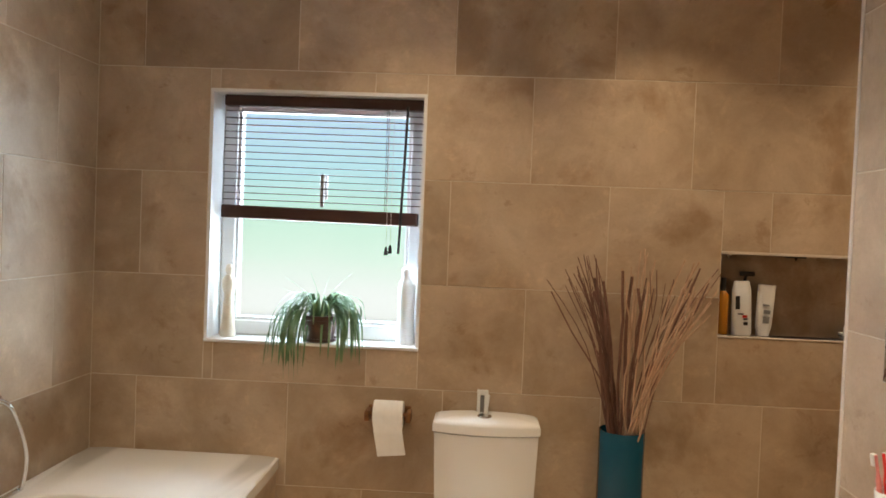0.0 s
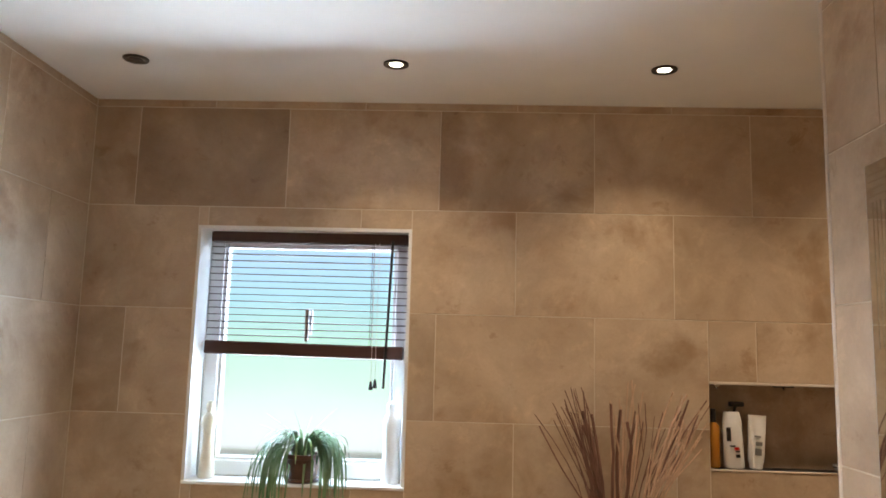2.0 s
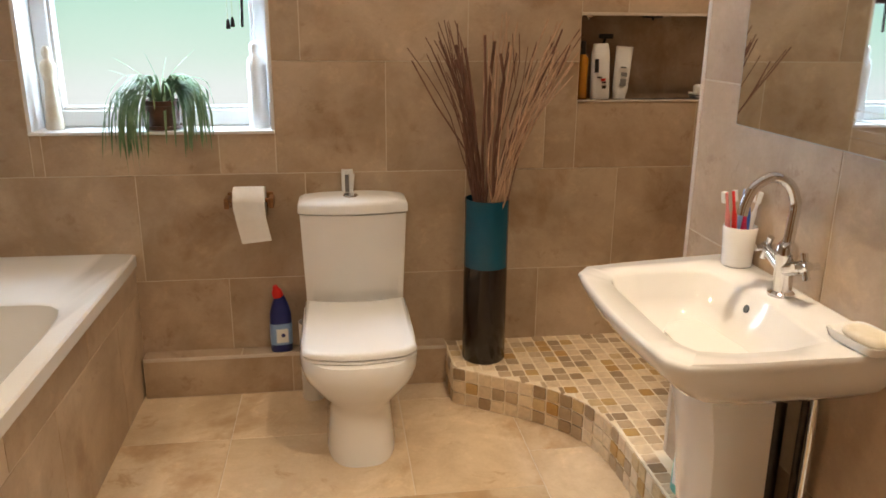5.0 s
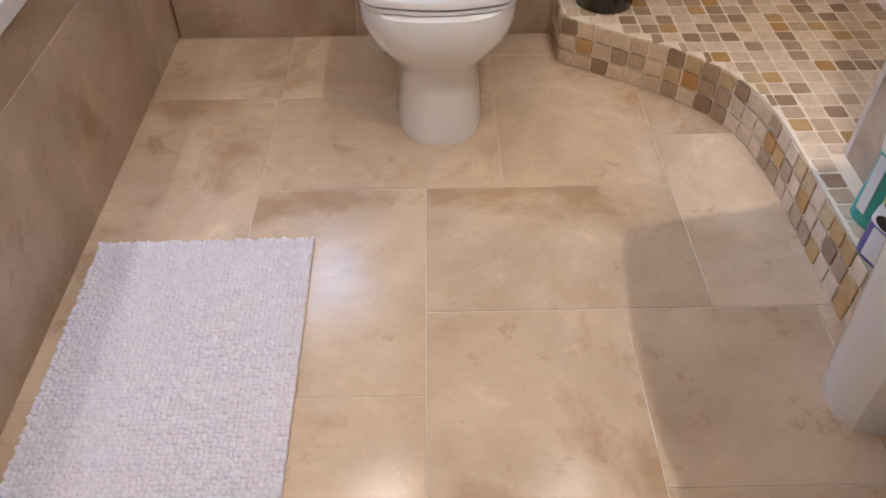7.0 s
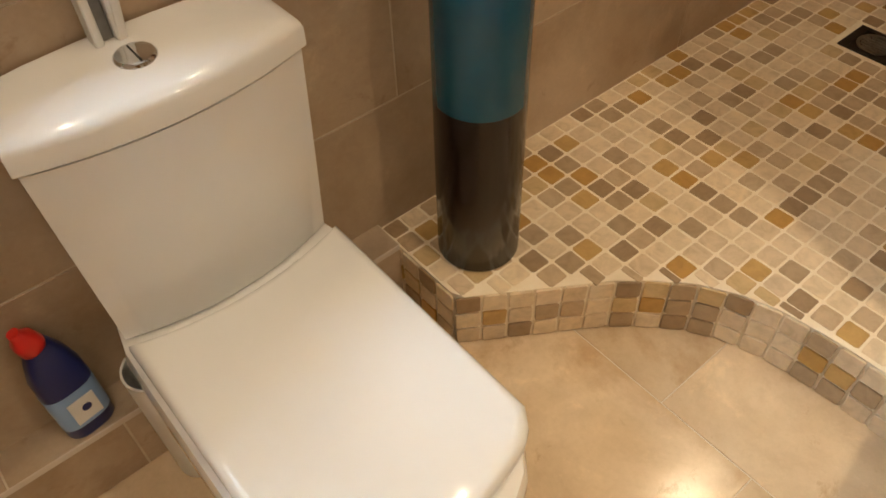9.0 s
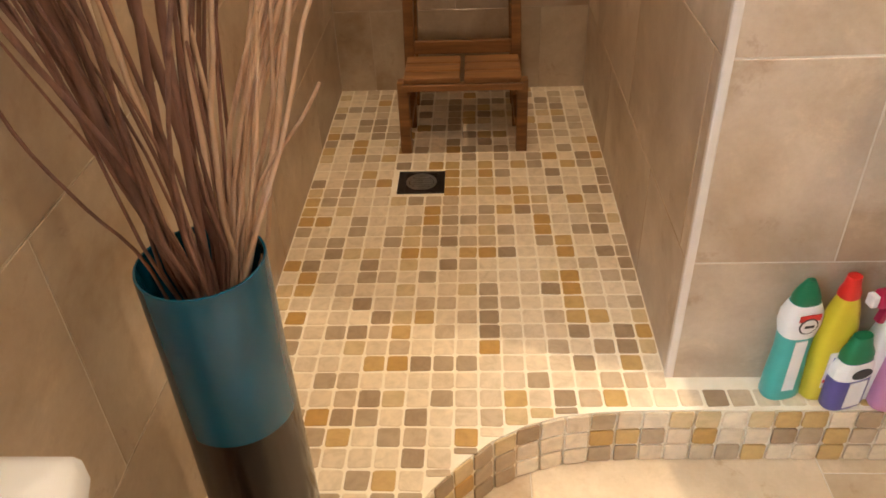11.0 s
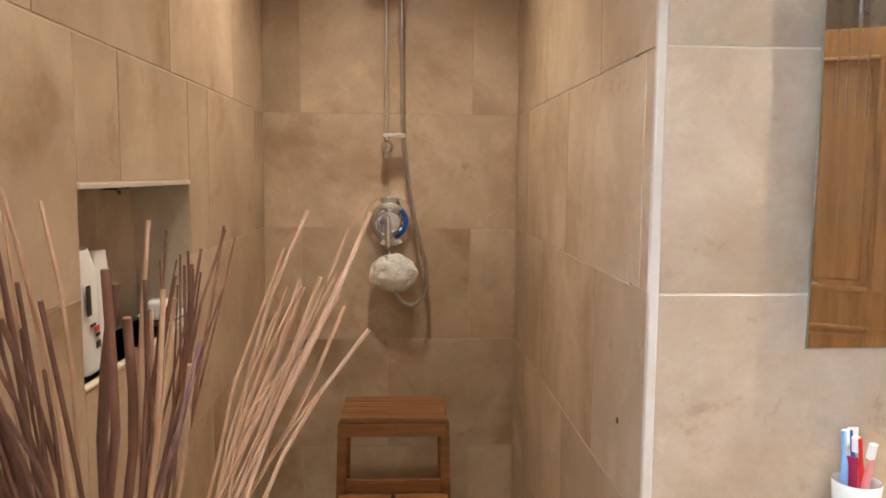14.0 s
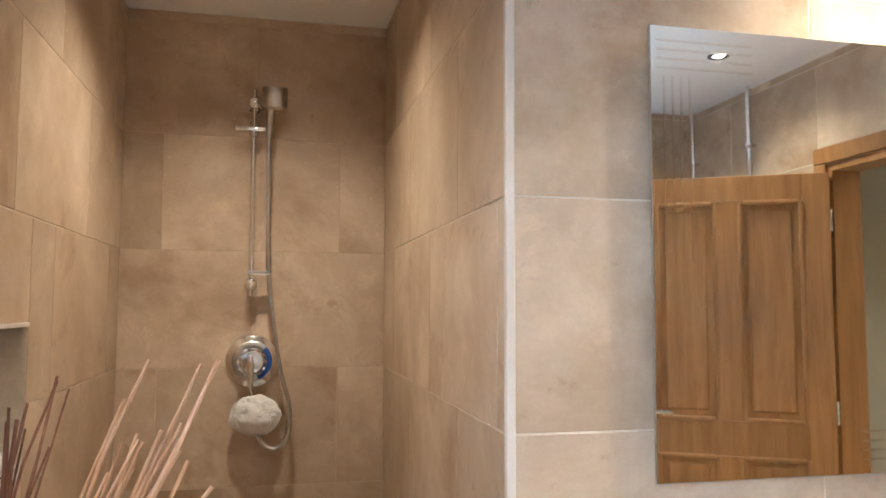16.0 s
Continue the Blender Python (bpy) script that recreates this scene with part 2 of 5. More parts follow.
M["soil"] = material("dark_potting_soil", (0.02, 0.014, 0.01), 0.95, build=mottled((0.012, 0.008, 0.006), (0.035, 0.024, 0.016), 60, 0.5))
M["paper"] = material("white_tissue", (0.82, 0.81, 0.79), 0.9, build=mottled((0.79, 0.78, 0.76), (0.84, 0.83, 0.81), 40, 0.25))
M["mat"] = material("lilac_white_cotton_pile", (0.72, 0.70, 0.76), 0.95, build=mottled((0.80, 0.78, 0.85), (0.92, 0.91, 0.96), 60, 0.6, 0.004))
M["puff"] = material("white_net_sponge", (0.78, 0.77, 0.73), 0.7, build=mottled((0.80, 0.79, 0.76), (0.88, 0.87, 0.85), 50, 0.2), alpha=0.7)
M["pvc_grey"] = material("grey_rubber", (0.2, 0.2, 0.2), 0.6, build=mottled((0.15, 0.15, 0.15), (0.25, 0.25, 0.25), 20, 0.1))
M["figure"] = material("ivory_figurine_glaze", (0.74, 0.68, 0.55), 0.35, build=mottled((0.66, 0.58, 0.44), (0.80, 0.75, 0.64), 18, 0.15))


def plastic(name, colour, rough=0.3, **more):
    dark = tuple(c * 0.9 for c in colour)
    return material(name, colour, rough, build=mottled(dark, colour, 20, 0.03), **more)


M["p_white"] = plastic("white_plastic", (0.80, 0.80, 0.79))
M["p_black"] = plastic("black_plastic", (0.015, 0.014, 0.014))
M["p_navy"] = plastic("navy_plastic", (0.012, 0.02, 0.13))
M["p_red"] = plastic("red_plastic", (0.62, 0.02, 0.015))
M["p_blue"] = plastic("blue_plastic", (0.02, 0.09, 0.40))
M["p_sky"] = plastic("pale_blue_label", (0.25, 0.42, 0.72))
M["p_green"] = plastic("green_plastic", (0.005, 0.16, 0.07))
M["p_aqua"] = plastic("aqua_green_plastic", (0.05, 0.38, 0.34))
M["p_yellow"] = plastic("yellow_plastic", (0.62, 0.50, 0.03))
M["p_magenta"] = plastic("crimson_plastic", (0.42, 0.01, 0.07))
M["p_violet"] = plastic("violet_plastic", (0.09, 0.08, 0.30))
M["p_pink"] = plastic("pink_plastic", (0.62, 0.28, 0.50))
M["p_amber"] = plastic("amber_plastic", (0.42, 0.17, 0.015), 0.2)
M["p_coral"] = plastic("coral_plastic", (0.70, 0.22, 0.20))


def glowing(name, colour, strength):
    m = material(name, colour, 0.4)
    b = m.node_tree.nodes["Principled BSDF"]
    b.inputs["Emission Color"].default_value = (*colour, 1)
    b.inputs["Emission Strength"].default_value = strength
    return m


M["bulb"] = glowing("lit_lamp_glass", (1.0, 0.86, 0.66), 14.0)
M["bulb_off"] = material("unlit_lamp_glass", (0.10, 0.10, 0.11), 0.15)


def outdoors(tree, bsdf):
    """Bright overcast garden far outside: pale ground, green growth, blue-white sky."""
    xyz = node(tree, "SeparateXYZ", [(tree.nodes.new("ShaderNodeTexCoord").outputs["Object"], 0)])
    soft = node(tree, "TexNoise", [(tree.nodes["Texture Coordinate"].outputs["Object"], "Vector")], Scale=0.45, Detail=3.0)
    h = node(tree, "MapRange", [(xyz.outputs[2], 0)])
    h.inputs[1].default_value, h.inputs[2].default_value = -2.6, 4.2
    add = node(tree, "Math", [(h.outputs[0], 0)], op="ADD")
    wob = node(tree, "Math", [(soft.outputs[0], 0)], op="MULTIPLY")
    wob.inputs[1].default_value = 0.12
    tree.links.new(wob.outputs[0], add.inputs[1])
    c = ramp(tree, add.outputs[0], [(0.0, (1.0, 1.0, 1.0)), (0.46, (0.97, 1.0, 0.99)), (0.56, (0.78, 0.97, 0.85)), (0.68, (0.62, 0.92, 0.76)), (0.80, (0.52, 0.82, 0.92)), (1.0, (0.55, 0.74, 1.0))])
    tree.links.new(c, bsdf.inputs["Emission Color"])
    bsdf.inputs["Emission Strength"].default_value = 1.3


M["outdoors"] = material("garden_distance", (0, 0, 0), 1.0, build=outdoors)
M["glass"] = material("obscure_window_glass", (0.95, 1.0, 0.98), 0.22, build=None, transmission_weight=1.0, ior=1.05)


# ---- mesh helpers ----
def mesh_of(name, verts, faces, mat, smooth=False):
    me = bpy.data.meshes.new(name)
    me.from_pydata(verts, [], faces)
    me.materials.append(mat)
    if smooth:
        me.polygons.foreach_set("use_smooth", [True] * len(me.polygons))
    me.update()
    return me


def part(name, bm, mat, parent=None, label="", smooth=None):
    """Links a bmesh as one mesh object under a thing or under a part."""
    bmesh.ops.recalc_face_normals(bm, faces=bm.faces)
    me = bpy.data.meshes.new(name)
    bm.to_mesh(me)
    bm.free()
    me.materials.append(mat)
    if smooth is not None:
        me.polygons.foreach_set("use_smooth", [True] * len(me.polygons))
        me.set_sharp_from_angle(angle=radians(smooth))
    ob = new(name, me)
    if parent:
        ob.parent = parent
    if label:
        ob["label"] = label
    return ob


def thing(name, m, label, category, group=""):
    ob = new(name)
    ob.empty_display_size = 0.05
    ob.matrix_world = m
    return tagged(ob, label, category, group)


def box(x0, x1, y0, y1, z0, z1, bevel=0.0, segments=2):
    bm = bmesh.new()
    bmesh.ops.create_cube(bm, size=1)
    bmesh.ops.transform(bm, verts=bm.verts, matrix=Matrix.LocRotScale(((x0 + x1) / 2, (y0 + y1) / 2, (z0 + z1) / 2), None, (x1 - x0, y1 - y0, z1 - z0)))
    if bevel:
        bmesh.ops.bevel(bm, geom=bm.edges[:], offset=bevel, segments=segments, profile=0.5, affect="EDGES")
    return bm


def join(*parts):
    bm = bmesh.new()
    for p in parts:
        me = bpy.data.meshes.new("scratch")
        p.to_mesh(me)
        p.free()
        bm.from_mesh(me)
        bpy.data.meshes.remove(me)
    return bm


def moved(bm, m):
    bmesh.ops.transform(bm, verts=bm.verts, matrix=m)
    return bm


def lathe(profile, n=32, caps=True):
    """Turns (radius, z) pairs round the z axis."""
    bm = bmesh.new()
    rings = []
    for r, z in profile:
        rings.append([bm.verts.new((r * math.cos(2 * math.pi * i / n), r * math.sin(2 * math.pi * i / n), z)) for i in range(n)])
    for a, b in zip(rings, rings[1:]):
        for i in range(n):
            bm.faces.new((a[i], a[(i + 1) % n], b[(i + 1) % n], b[i]))
    if caps:
        bm.faces.new(rings[0][::-1])
        bm.faces.new(rings[-1])
    return bm


def loft(rings, caps=True, closed=True):
    """Skins rings of equal length, each a list of points."""
    bm = bmesh.new()
    vs = [[bm.verts.new(p) for p in ring] for ring in rings]
    n = len(vs[0])
    for a, b in zip(vs, vs[1:]):
        for i in range(n if closed else n - 1):
            bm.faces.new((a[i], a[(i + 1) % n], b[(i + 1) % n], b[i]))
    if caps:
        bm.faces.new(vs[0][::-1])
        bm.faces.new(vs[-1])
    return bm


def squircle(cx, cy, z, hx, hy, power=4.0, n=40):
    """A rounded rectangle as a ring of points."""
    ring = []
    for i in range(n):
        a = 2 * math.pi * i / n
        c, s = math.cos(a), math.sin(a)
        r = (abs(c) ** power + abs(s) ** power) ** (-1 / power)
        ring.append((cx + hx * r * c, cy + hy * r * s, z))
    return ring


def tube(points, radius, n=10, radii=None):
    """A round bar along a line of points."""
    pts = [Vector(p) for p in points]
    bm = bmesh.new()
    rings, side = [], None
    for i, p in enumerate(pts):
        d = (pts[min(i + 1, len(pts) - 1)] - pts[max(i - 1, 0)]).normalized()
        if side is None:
            side = d.orthogonal().normalized()
        side = (side - d * side.dot(d)).normalized()
        up = d.cross(side)
        r = radii[i] if radii else radius
        rings.append([bm.verts.new(p + r * (math.cos(2 * math.pi * k / n) * side + math.sin(2 * math.pi * k / n) * up)) for k in range(n)])
    for a, b in zip(rings, rings[1:]):
        for k in range(n):
            bm.faces.new((a[k], a[(k + 1) % n], b[(k + 1) % n], b[k]))
    bm.faces.new(rings[0][::-1])
    bm.faces.new(rings[-1])
    return bm


def smooth_line(points, per=8):
    """A Catmull-Rom line through a few points."""
    p = [Vector(points[0])] + [Vector(q) for q in points] + [Vector(points[-1])]
    out = []
    for i in range(1, len(p) - 2):
        for k in range(per):
            t = k / per
            out.append(0.5 * (2 * p[i] + (p[i + 1] - p[i - 1]) * t + (2 * p[i - 1] - 5 * p[i] + 4 * p[i + 1] - p[i + 2]) * t * t + (3 * p[i] - p[i - 1] - 3 * p[i + 1] + p[i + 2]) * t ** 3))
    return out + [p[-2]]


# ---- setting ----
def without(rects, hole):
    """Cuts a hole (u0, u1, v0, v1) out of rectangles."""
    out = []
    h0, h1, g0, g1 = hole
    for u0, u1, v0, v1 in rects:
        if h1 <= u0 or h0 >= u1 or g1 <= v0 or g0 >= v1:
            out.append((u0, u1, v0, v1))
            continue
        if h0 > u0:
            out.append((u0, h0, v0, v1))
        if h1 < u1:
            out.append((h1, u1, v0, v1))
        a, b = max(u0, h0), min(u1, h1)
        if g0 > v0:
            out.append((a, b, v0, g0))
        if g1 < v1:
            out.append((a, b, g1, v1))
    return out


def slab(name, origin, u, v, length, height, thick, holes=(), mat="grout"):
    """A wall of real thickness behind the plane through origin, with openings through it."""
    rects = [(0, length, 0, height)]
    for h in holes:
        rects = without(rects, h)
    bm = bmesh.new()
    w = u.cross(v)
    for u0, u1, v0, v1 in rects:
        corner = [origin + u * a + v * b - w * c for c in (0, thick) for a, b in ((u0, v0), (u1, v0), (u1, v1), (u0, v1))]
        q = [bm.verts.new(c) for c in corner]
        for f in ((0, 1, 2, 3), (7, 6, 5, 4), (0, 4, 5, 1), (1, 5, 6, 2), (2, 6, 7, 3), (3, 7, 4, 0)):
            bm.faces.new([q[i] for i in f])
    ob = part(name, bm, M[mat])
    return tagged(ob, kind="structure")


GAP, PROUD = 0.0036, 0.0016


def tile_piece(name, du, dv, proud, mat, parent, m):
    """One flat stone tile with eased edges, its back on the plane z = 0 of m."""
    e = 0.0009
    vs = [(0, 0, 0), (du, 0, 0), (du, dv, 0), (0, dv, 0), (0, 0, proud - e), (du, 0, proud - e), (du, dv, proud - e), (0, dv, proud - e),
          (e, e, proud), (du - e, e, proud), (du - e, dv - e, proud), (e, dv - e, proud)]
    vs = [(a - du / 2, b - dv / 2, c) for a, b, c in vs]
    fs = [(0, 1, 5, 4), (1, 2, 6, 5), (2, 3, 7, 6), (3, 0, 4, 7), (4, 5, 9, 8), (5, 6, 10, 9), (6, 7, 11, 10), (7, 4, 8, 11), (8, 9, 10, 11)]
    ob = new(name, mesh_of(name, vs, fs, mat))
    ob.parent = parent
    ob.matrix_world = m @ Matrix.Translation((du / 2, dv / 2, 0))
    return ob


def tiled(parent, origin, u, v, rects, mat, holes=(), name="tile", proud=PROUD, gap=GAP):
    w = u.cross(v)
    basis = Matrix((u, v, w)).transposed().to_4x4()
    for h in holes:
        rects = without(rects, h)
    for u0, u1, v0, v1 in rects:
        if u1 - u0 < 0.012 or v1 - v0 < 0.012:
            continue
        m = Matrix.Translation(origin + u * (u0 + gap / 2) + v * (v0 + gap / 2)) @ basis
        tile_piece(name, u1 - u0 - gap, v1 - v0 - gap, proud, mat, parent, m)


def courses(length, z0, z1, first, second, across=0.6, high=0.4):
    """Brick-bond tiles on a wall; joints at first + k * across in every other course."""
    out = []
    k = math.floor((z0 - ROW) / high + 1e-6)
    while ROW + k * high < z1 - 1e-6:
        lo, hi = max(ROW + k * high, z0), min(ROW + (k + 1) * high, z1)
        j = first if k % 2 else second
        j -= across * math.ceil(j / across)
        while j < length:
            a, b = max(j, 0), min(j + across, length)
            if b - a > 0.01:
                out.append((a, b, lo, hi))
            j += across
        k += 1
    return out


X, Y, Z = Vector((1, 0, 0)), Vector((0, 1, 0)), Vector((0, 0, 1))
LATER = []                                  # tiles are laid last

# window wall: seen from the room, u runs along +x
wall_window = slab("wall_window", Vector((-0.15, PROUD, 0)), X, Z, FAR + 0.25, TOP, DEPTH, [(h[0] + 0.15, h[1] + 0.15, h[2], h[3]) for h in (WIN, NICHE)])
LATER.append((wall_window, Vector((0, PROUD, 0)), X, Z, courses(FAR, 0, TOP, 0.182, 0.482), (WIN, NICHE)))
wall_bath = slab("wall_bath", Vector((-PROUD, BACK, 0)), Y, Z, -BACK + PROUD, TOP, 0.15)
LATER.append((wall_bath, Vector((-PROUD, BACK, 0)), Y, Z, courses(-BACK, 0, TOP, 0.285, 0.59), ()))
wall_basin = slab("wall_basin", Vector((RIGHT + PROUD, PART - 0.005, 0)), -Y, Z, PART - BACK + 0.1, TOP, 0.12)
LATER.append((wall_basin, Vector((RIGHT + PROUD, PART - 0.010, 0)), -Y, Z, courses(PART - BACK, 0, TOP, 0.26, 0.59), ()))
wall_partition = slab("wall_partition", Vector((FAR, PART - PROUD, 0)), -X, Z, FAR - RIGHT - 0.124, TOP, 0.12)
LATER.append((wall_partition, Vector((FAR, PART - PROUD, 0)), -X, Z, courses(FAR - RIGHT - 0.014, 0, TOP, 0.23, 0.53), ()))
wall_shower = slab("wall_shower", Vector((FAR + PROUD, 0.1, 0)), -Y, Z, 0.1 - PART + 0.1, TOP, 0.12, mat="grout_tan")
LATER.append((wall_shower, Vector((FAR + PROUD, 0, 0)), -Y, Z, courses(-PART, 0, TOP, 0.434, 0.13), ()))
gap = (RIGHT - DOOR[1], RIGHT - DOOR[0], -1, DOOR[2])
wall_door = slab("wall_door", Vector((RIGHT + PROUD, BACK - PROUD, 0)), -X, Z, RIGHT + 0.2, TOP, 0.12, ((gap[0] + PROUD, gap[1] + PROUD, -1, DOOR[2]),))
LATER.append((wall_door, Vector((RIGHT, BACK - PROUD, 0)), -X, Z, courses(RIGHT, 0, TOP, 0.3, 0.0), (gap,)))
ceiling = tagged(part("ceiling", box(-0.2, FAR + 0.2, BACK - 1.5, DEPTH, TOP, TOP + 0.12), M["plaster"]), kind="structure")
floor = tagged(part("floor", box(-0.2, FAR + 0.2, BACK - 1.5, DEPTH, -0.15, -PROUD), M["grout"]), kind="structure")
# hall behind the doorway
tagged(part("wall_hall_end", box(-0.2, RIGHT + 0.2, BACK - 1.5, BACK - 1.4, 0, TOP), M["cream"]), kind="structure")
tagged(part("wall_hall_side", box(-0.3, -0.2, BACK - 1.5, BACK - 0.12, 0, TOP), M["cream"]), kind="structure")
tagged(part("wall_hall_far_side", box(RIGHT + 0.2, RIGHT + 0.3, BACK - 1.5, BACK - 0.1, 0, TOP), M["cream"]), kind="structure")
# pale trim on the outer corner of the shower partition
tagged(part("corner_trim", join(box(RIGHT - 0.003, RIGHT + 0.012, PART - 0.014, PART + 0.003, STEP, TOP - 0.002, 0.003)), M["trim"]), kind="structure")
# boxed ledge behind the toilet
ledge = part("pipe_boxing", box(0.757, 1.905, -0.072, PROUD, 0.0, 0.160), M["grout"])
tagged(ledge, kind="structure")
LATER.append((ledge, Vector((0.757, -0.072, 0)), X, Z, [(0, 0.55, 0, 0.160), (0.55, 1.148, 0, 0.160)], ()))
LATER.append((ledge, Vector((0.757, -0.0735, 0.160)), X, Y, [(0, 0.36, 0, 0.076), (0.36, 0.9, 0, 0.076), (0.9, 1.148, 0, 0.076)], ()))
tagged(part("ledge_trim", box(0.760, 1.902, -0.0762, -0.0742, 0.1500, 0.1640, 0.0006, 1), M["trim"]), kind="structure")
# niche: a tiled box let into the window wall
n0, n1, m0, m1 = NICHE
niche = part("niche", join(box(n0 - 0.02, n1 + 0.02, 0.125, 0.145, m0 - 0.02, m1 + 0.02), box(n0 - 0.02, n0, 0.006, 0.125, m0, m1), box(n1, n1 + 0.02, 0.006, 0.125, m0, m1),
                          box(n0 - 0.02, n1 + 0.02, 0.006, 0.125, m0 - 0.02, m0), box(n0 - 0.02, n1 + 0.02, 0.006, 0.125, m1, m1 + 0.02)), M["tile"])
tagged(niche, kind="structure")
tagged(part("niche_trim", join(box(n0, n1, -0.003, 0.012, m1 - 0.010, m1, 0.002), box(n0, n1, -0.003, 0.012, m0, m0 + 0.006, 0.002)), M["trim"]), kind="structure")


# ---- window, blind and what stands on the sill ----
def make_window():
    x0, x1, z0, z1 = WIN
    w = tagged(part("window_1", join(box(x0, x0 + 0.012, 0.002, DEPTH, z0 + 0.012, z1 - 0.012), box(x1 - 0.012, x1, 0.002, DEPTH, z0 + 0.012, z1 - 0.012),
                                     box(x0, x1, 0.002, DEPTH, z1 - 0.012, z1)), M["upvc"]), kind="structure")
    part("window_sill", box(x0, x1, -0.006, DEPTH, z0, z0 + 0.012, 0.003), M["upvc"], w)
    a, b, y0, y1 = x0 + 0.012, x1 - 0.012, 0.135, 0.195
    part("window_frame", join(box(a, a + 0.055, y0, y1, z0 + 0.012, z1 - 0.012, 0.006), box(b - 0.055, b, y0, y1, z0 + 0.012, z1 - 0.012, 0.006),
                              box(a + 0.055, b - 0.055, y0, y1, z0 + 0.012, z0 + 0.072, 0.006), box(a + 0.055, b - 0.055, y0, y1, z1 - 0.067, z1 - 0.012, 0.006)), M["upvc"], w)
    part("glazing_bead", join(box(a + 0.055, a + 0.068, y0 + 0.012, y1, z0 + 0.072, z1 - 0.067, 0.003), box(b - 0.068, b - 0.055, y0 + 0.012, y1, z0 + 0.072, z1 - 0.067, 0.003),
                              box(a + 0.068, b - 0.068, y0 + 0.012, y1, z0 + 0.072, z0 + 0.085, 0.003)), M["upvc"], w)
    pane = part("pane", box(a + 0.06, b - 0.06, 0.168, 0.174, z0 + 0.075, z1 - 0.07), M["glass"], w)
    pane.visible_shadow = False
    part("window_handle", join(box(0.855, 0.885, 0.118, 0.136, 1.56, 1.66, 0.005), box(0.860, 0.880, 0.095, 0.118, 1.63, 1.66, 0.005), box(0.862, 0.878, 0.085, 0.100, 1.53, 1.66, 0.005)), M["p_white"], w)
    back = part("backdrop", box(-16, 18, 11.9, 12, -6, 12), M["outdoors"])
    tagged(back, kind="structure")
    tagged(part("ground", box(-60, 60, DEPTH + 0.3, 60, -0.5, -0.4), M["grout"]), kind="structure")


make_window()


def make_blind():
    x0, x1 = WIN[0] + 0.034, WIN[1] - 0.018
    b = thing("venetian_blind", pose((x0 + x1) / 2, 0.09, WIN[3] - 0.012), "dark wooden venetian blind half raised in the white window recess", "blind")
    h = (x1 - x0) / 2
    part("headrail", box(-h, h, -0.028, 0.022, -0.042, 0, 0.004), M["blind"], b)
    part("bottom_rail", moved(box(-h - 0.004, h - 0.008, -0.026, 0.026, -0.026, 0.026, 0.006), pose(0, 0, -0.462, 0, 0.6)), M["blind"], b)
    slat = None
    for i in range(14):
        z = -0.062 - i * 0.0268
        m = pose(0, 0, z, 4 + random.uniform(-1.5, 1.5), 0.2 + random.uniform(-0.12, 0.12))
        if slat is None:
            slat = part("slat", box(-h + 0.004, h - 0.004, -0.024, 0.024, -0.0014, 0.0014), M["blind"], b)
            slat.matrix_basis = m
        else:
            o = new("slat", slat.data)
            o.parent, o.matrix_basis = b, m
    for x in (-h + 0.055, h - 0.14):
        part("ladder_cord", join(tube([(x, -0.027, -0.04), (x, -0.027, -0.45)], 0.0012, 6), tube([(x, 0.025, -0.04), (x, 0.025, -0.45)], 0.0012, 6)), M["blind"], b)
    part("tilt_wand", tube([(h - 0.06, -0.04, -0.03), (h - 0.068, -0.042, -0.3), (h - 0.078, -0.044, -0.60)], 0.0055, 8), M["p_black"], b, "dark wand hanging from the headrail")
    for k, (x, drop) in enumerate(((h - 0.128, -0.575), (h - 0.112, -0.568))):
        part("pull_cord", tube([(x, -0.036, -0.04), (x + 0.001, -0.037, drop)], 0.0011, 6), M["p_white"], b)
        part("tassel", moved(lathe([(0.003, 0.034), (0.006, 0.026), (0.0085, 0.004), (0.007, 0)], 12), pose(x + 0.001, -0.037, drop - 0.032)), M["p_black"], b)


make_blind()


def ribbon(points, width, fold=0.25):
    """A thin leaf with a keel along a line of points."""
    pts = smooth_line(points, 5)
    bm = bmesh.new()
    rows = []
    for i, p in enumerate(pts):
        s = i / (len(pts) - 1)
        d = (pts[min(i + 1, len(pts) - 1)] - pts[max(i - 1, 0)]).normalized()
        side = d.cross(Z)
        side = side.normalized() if side.length > 1e-3 else X.copy()
        w = width * (0.55 + 0.9 * s) * (1 - s) ** 0.6 + 0.0004
        up = side.cross(d)
        rows.append([bm.verts.new(p - side * w + up * w * fold), bm.verts.new(p), bm.verts.new(p + side * w + up * w * fold)])
    for a, b in zip(rows, rows[1:]):
        bm.faces.new((a[0], a[1], b[1], b[0]))
        bm.faces.new((a[1], a[2], b[2], b[1]))
    return bm


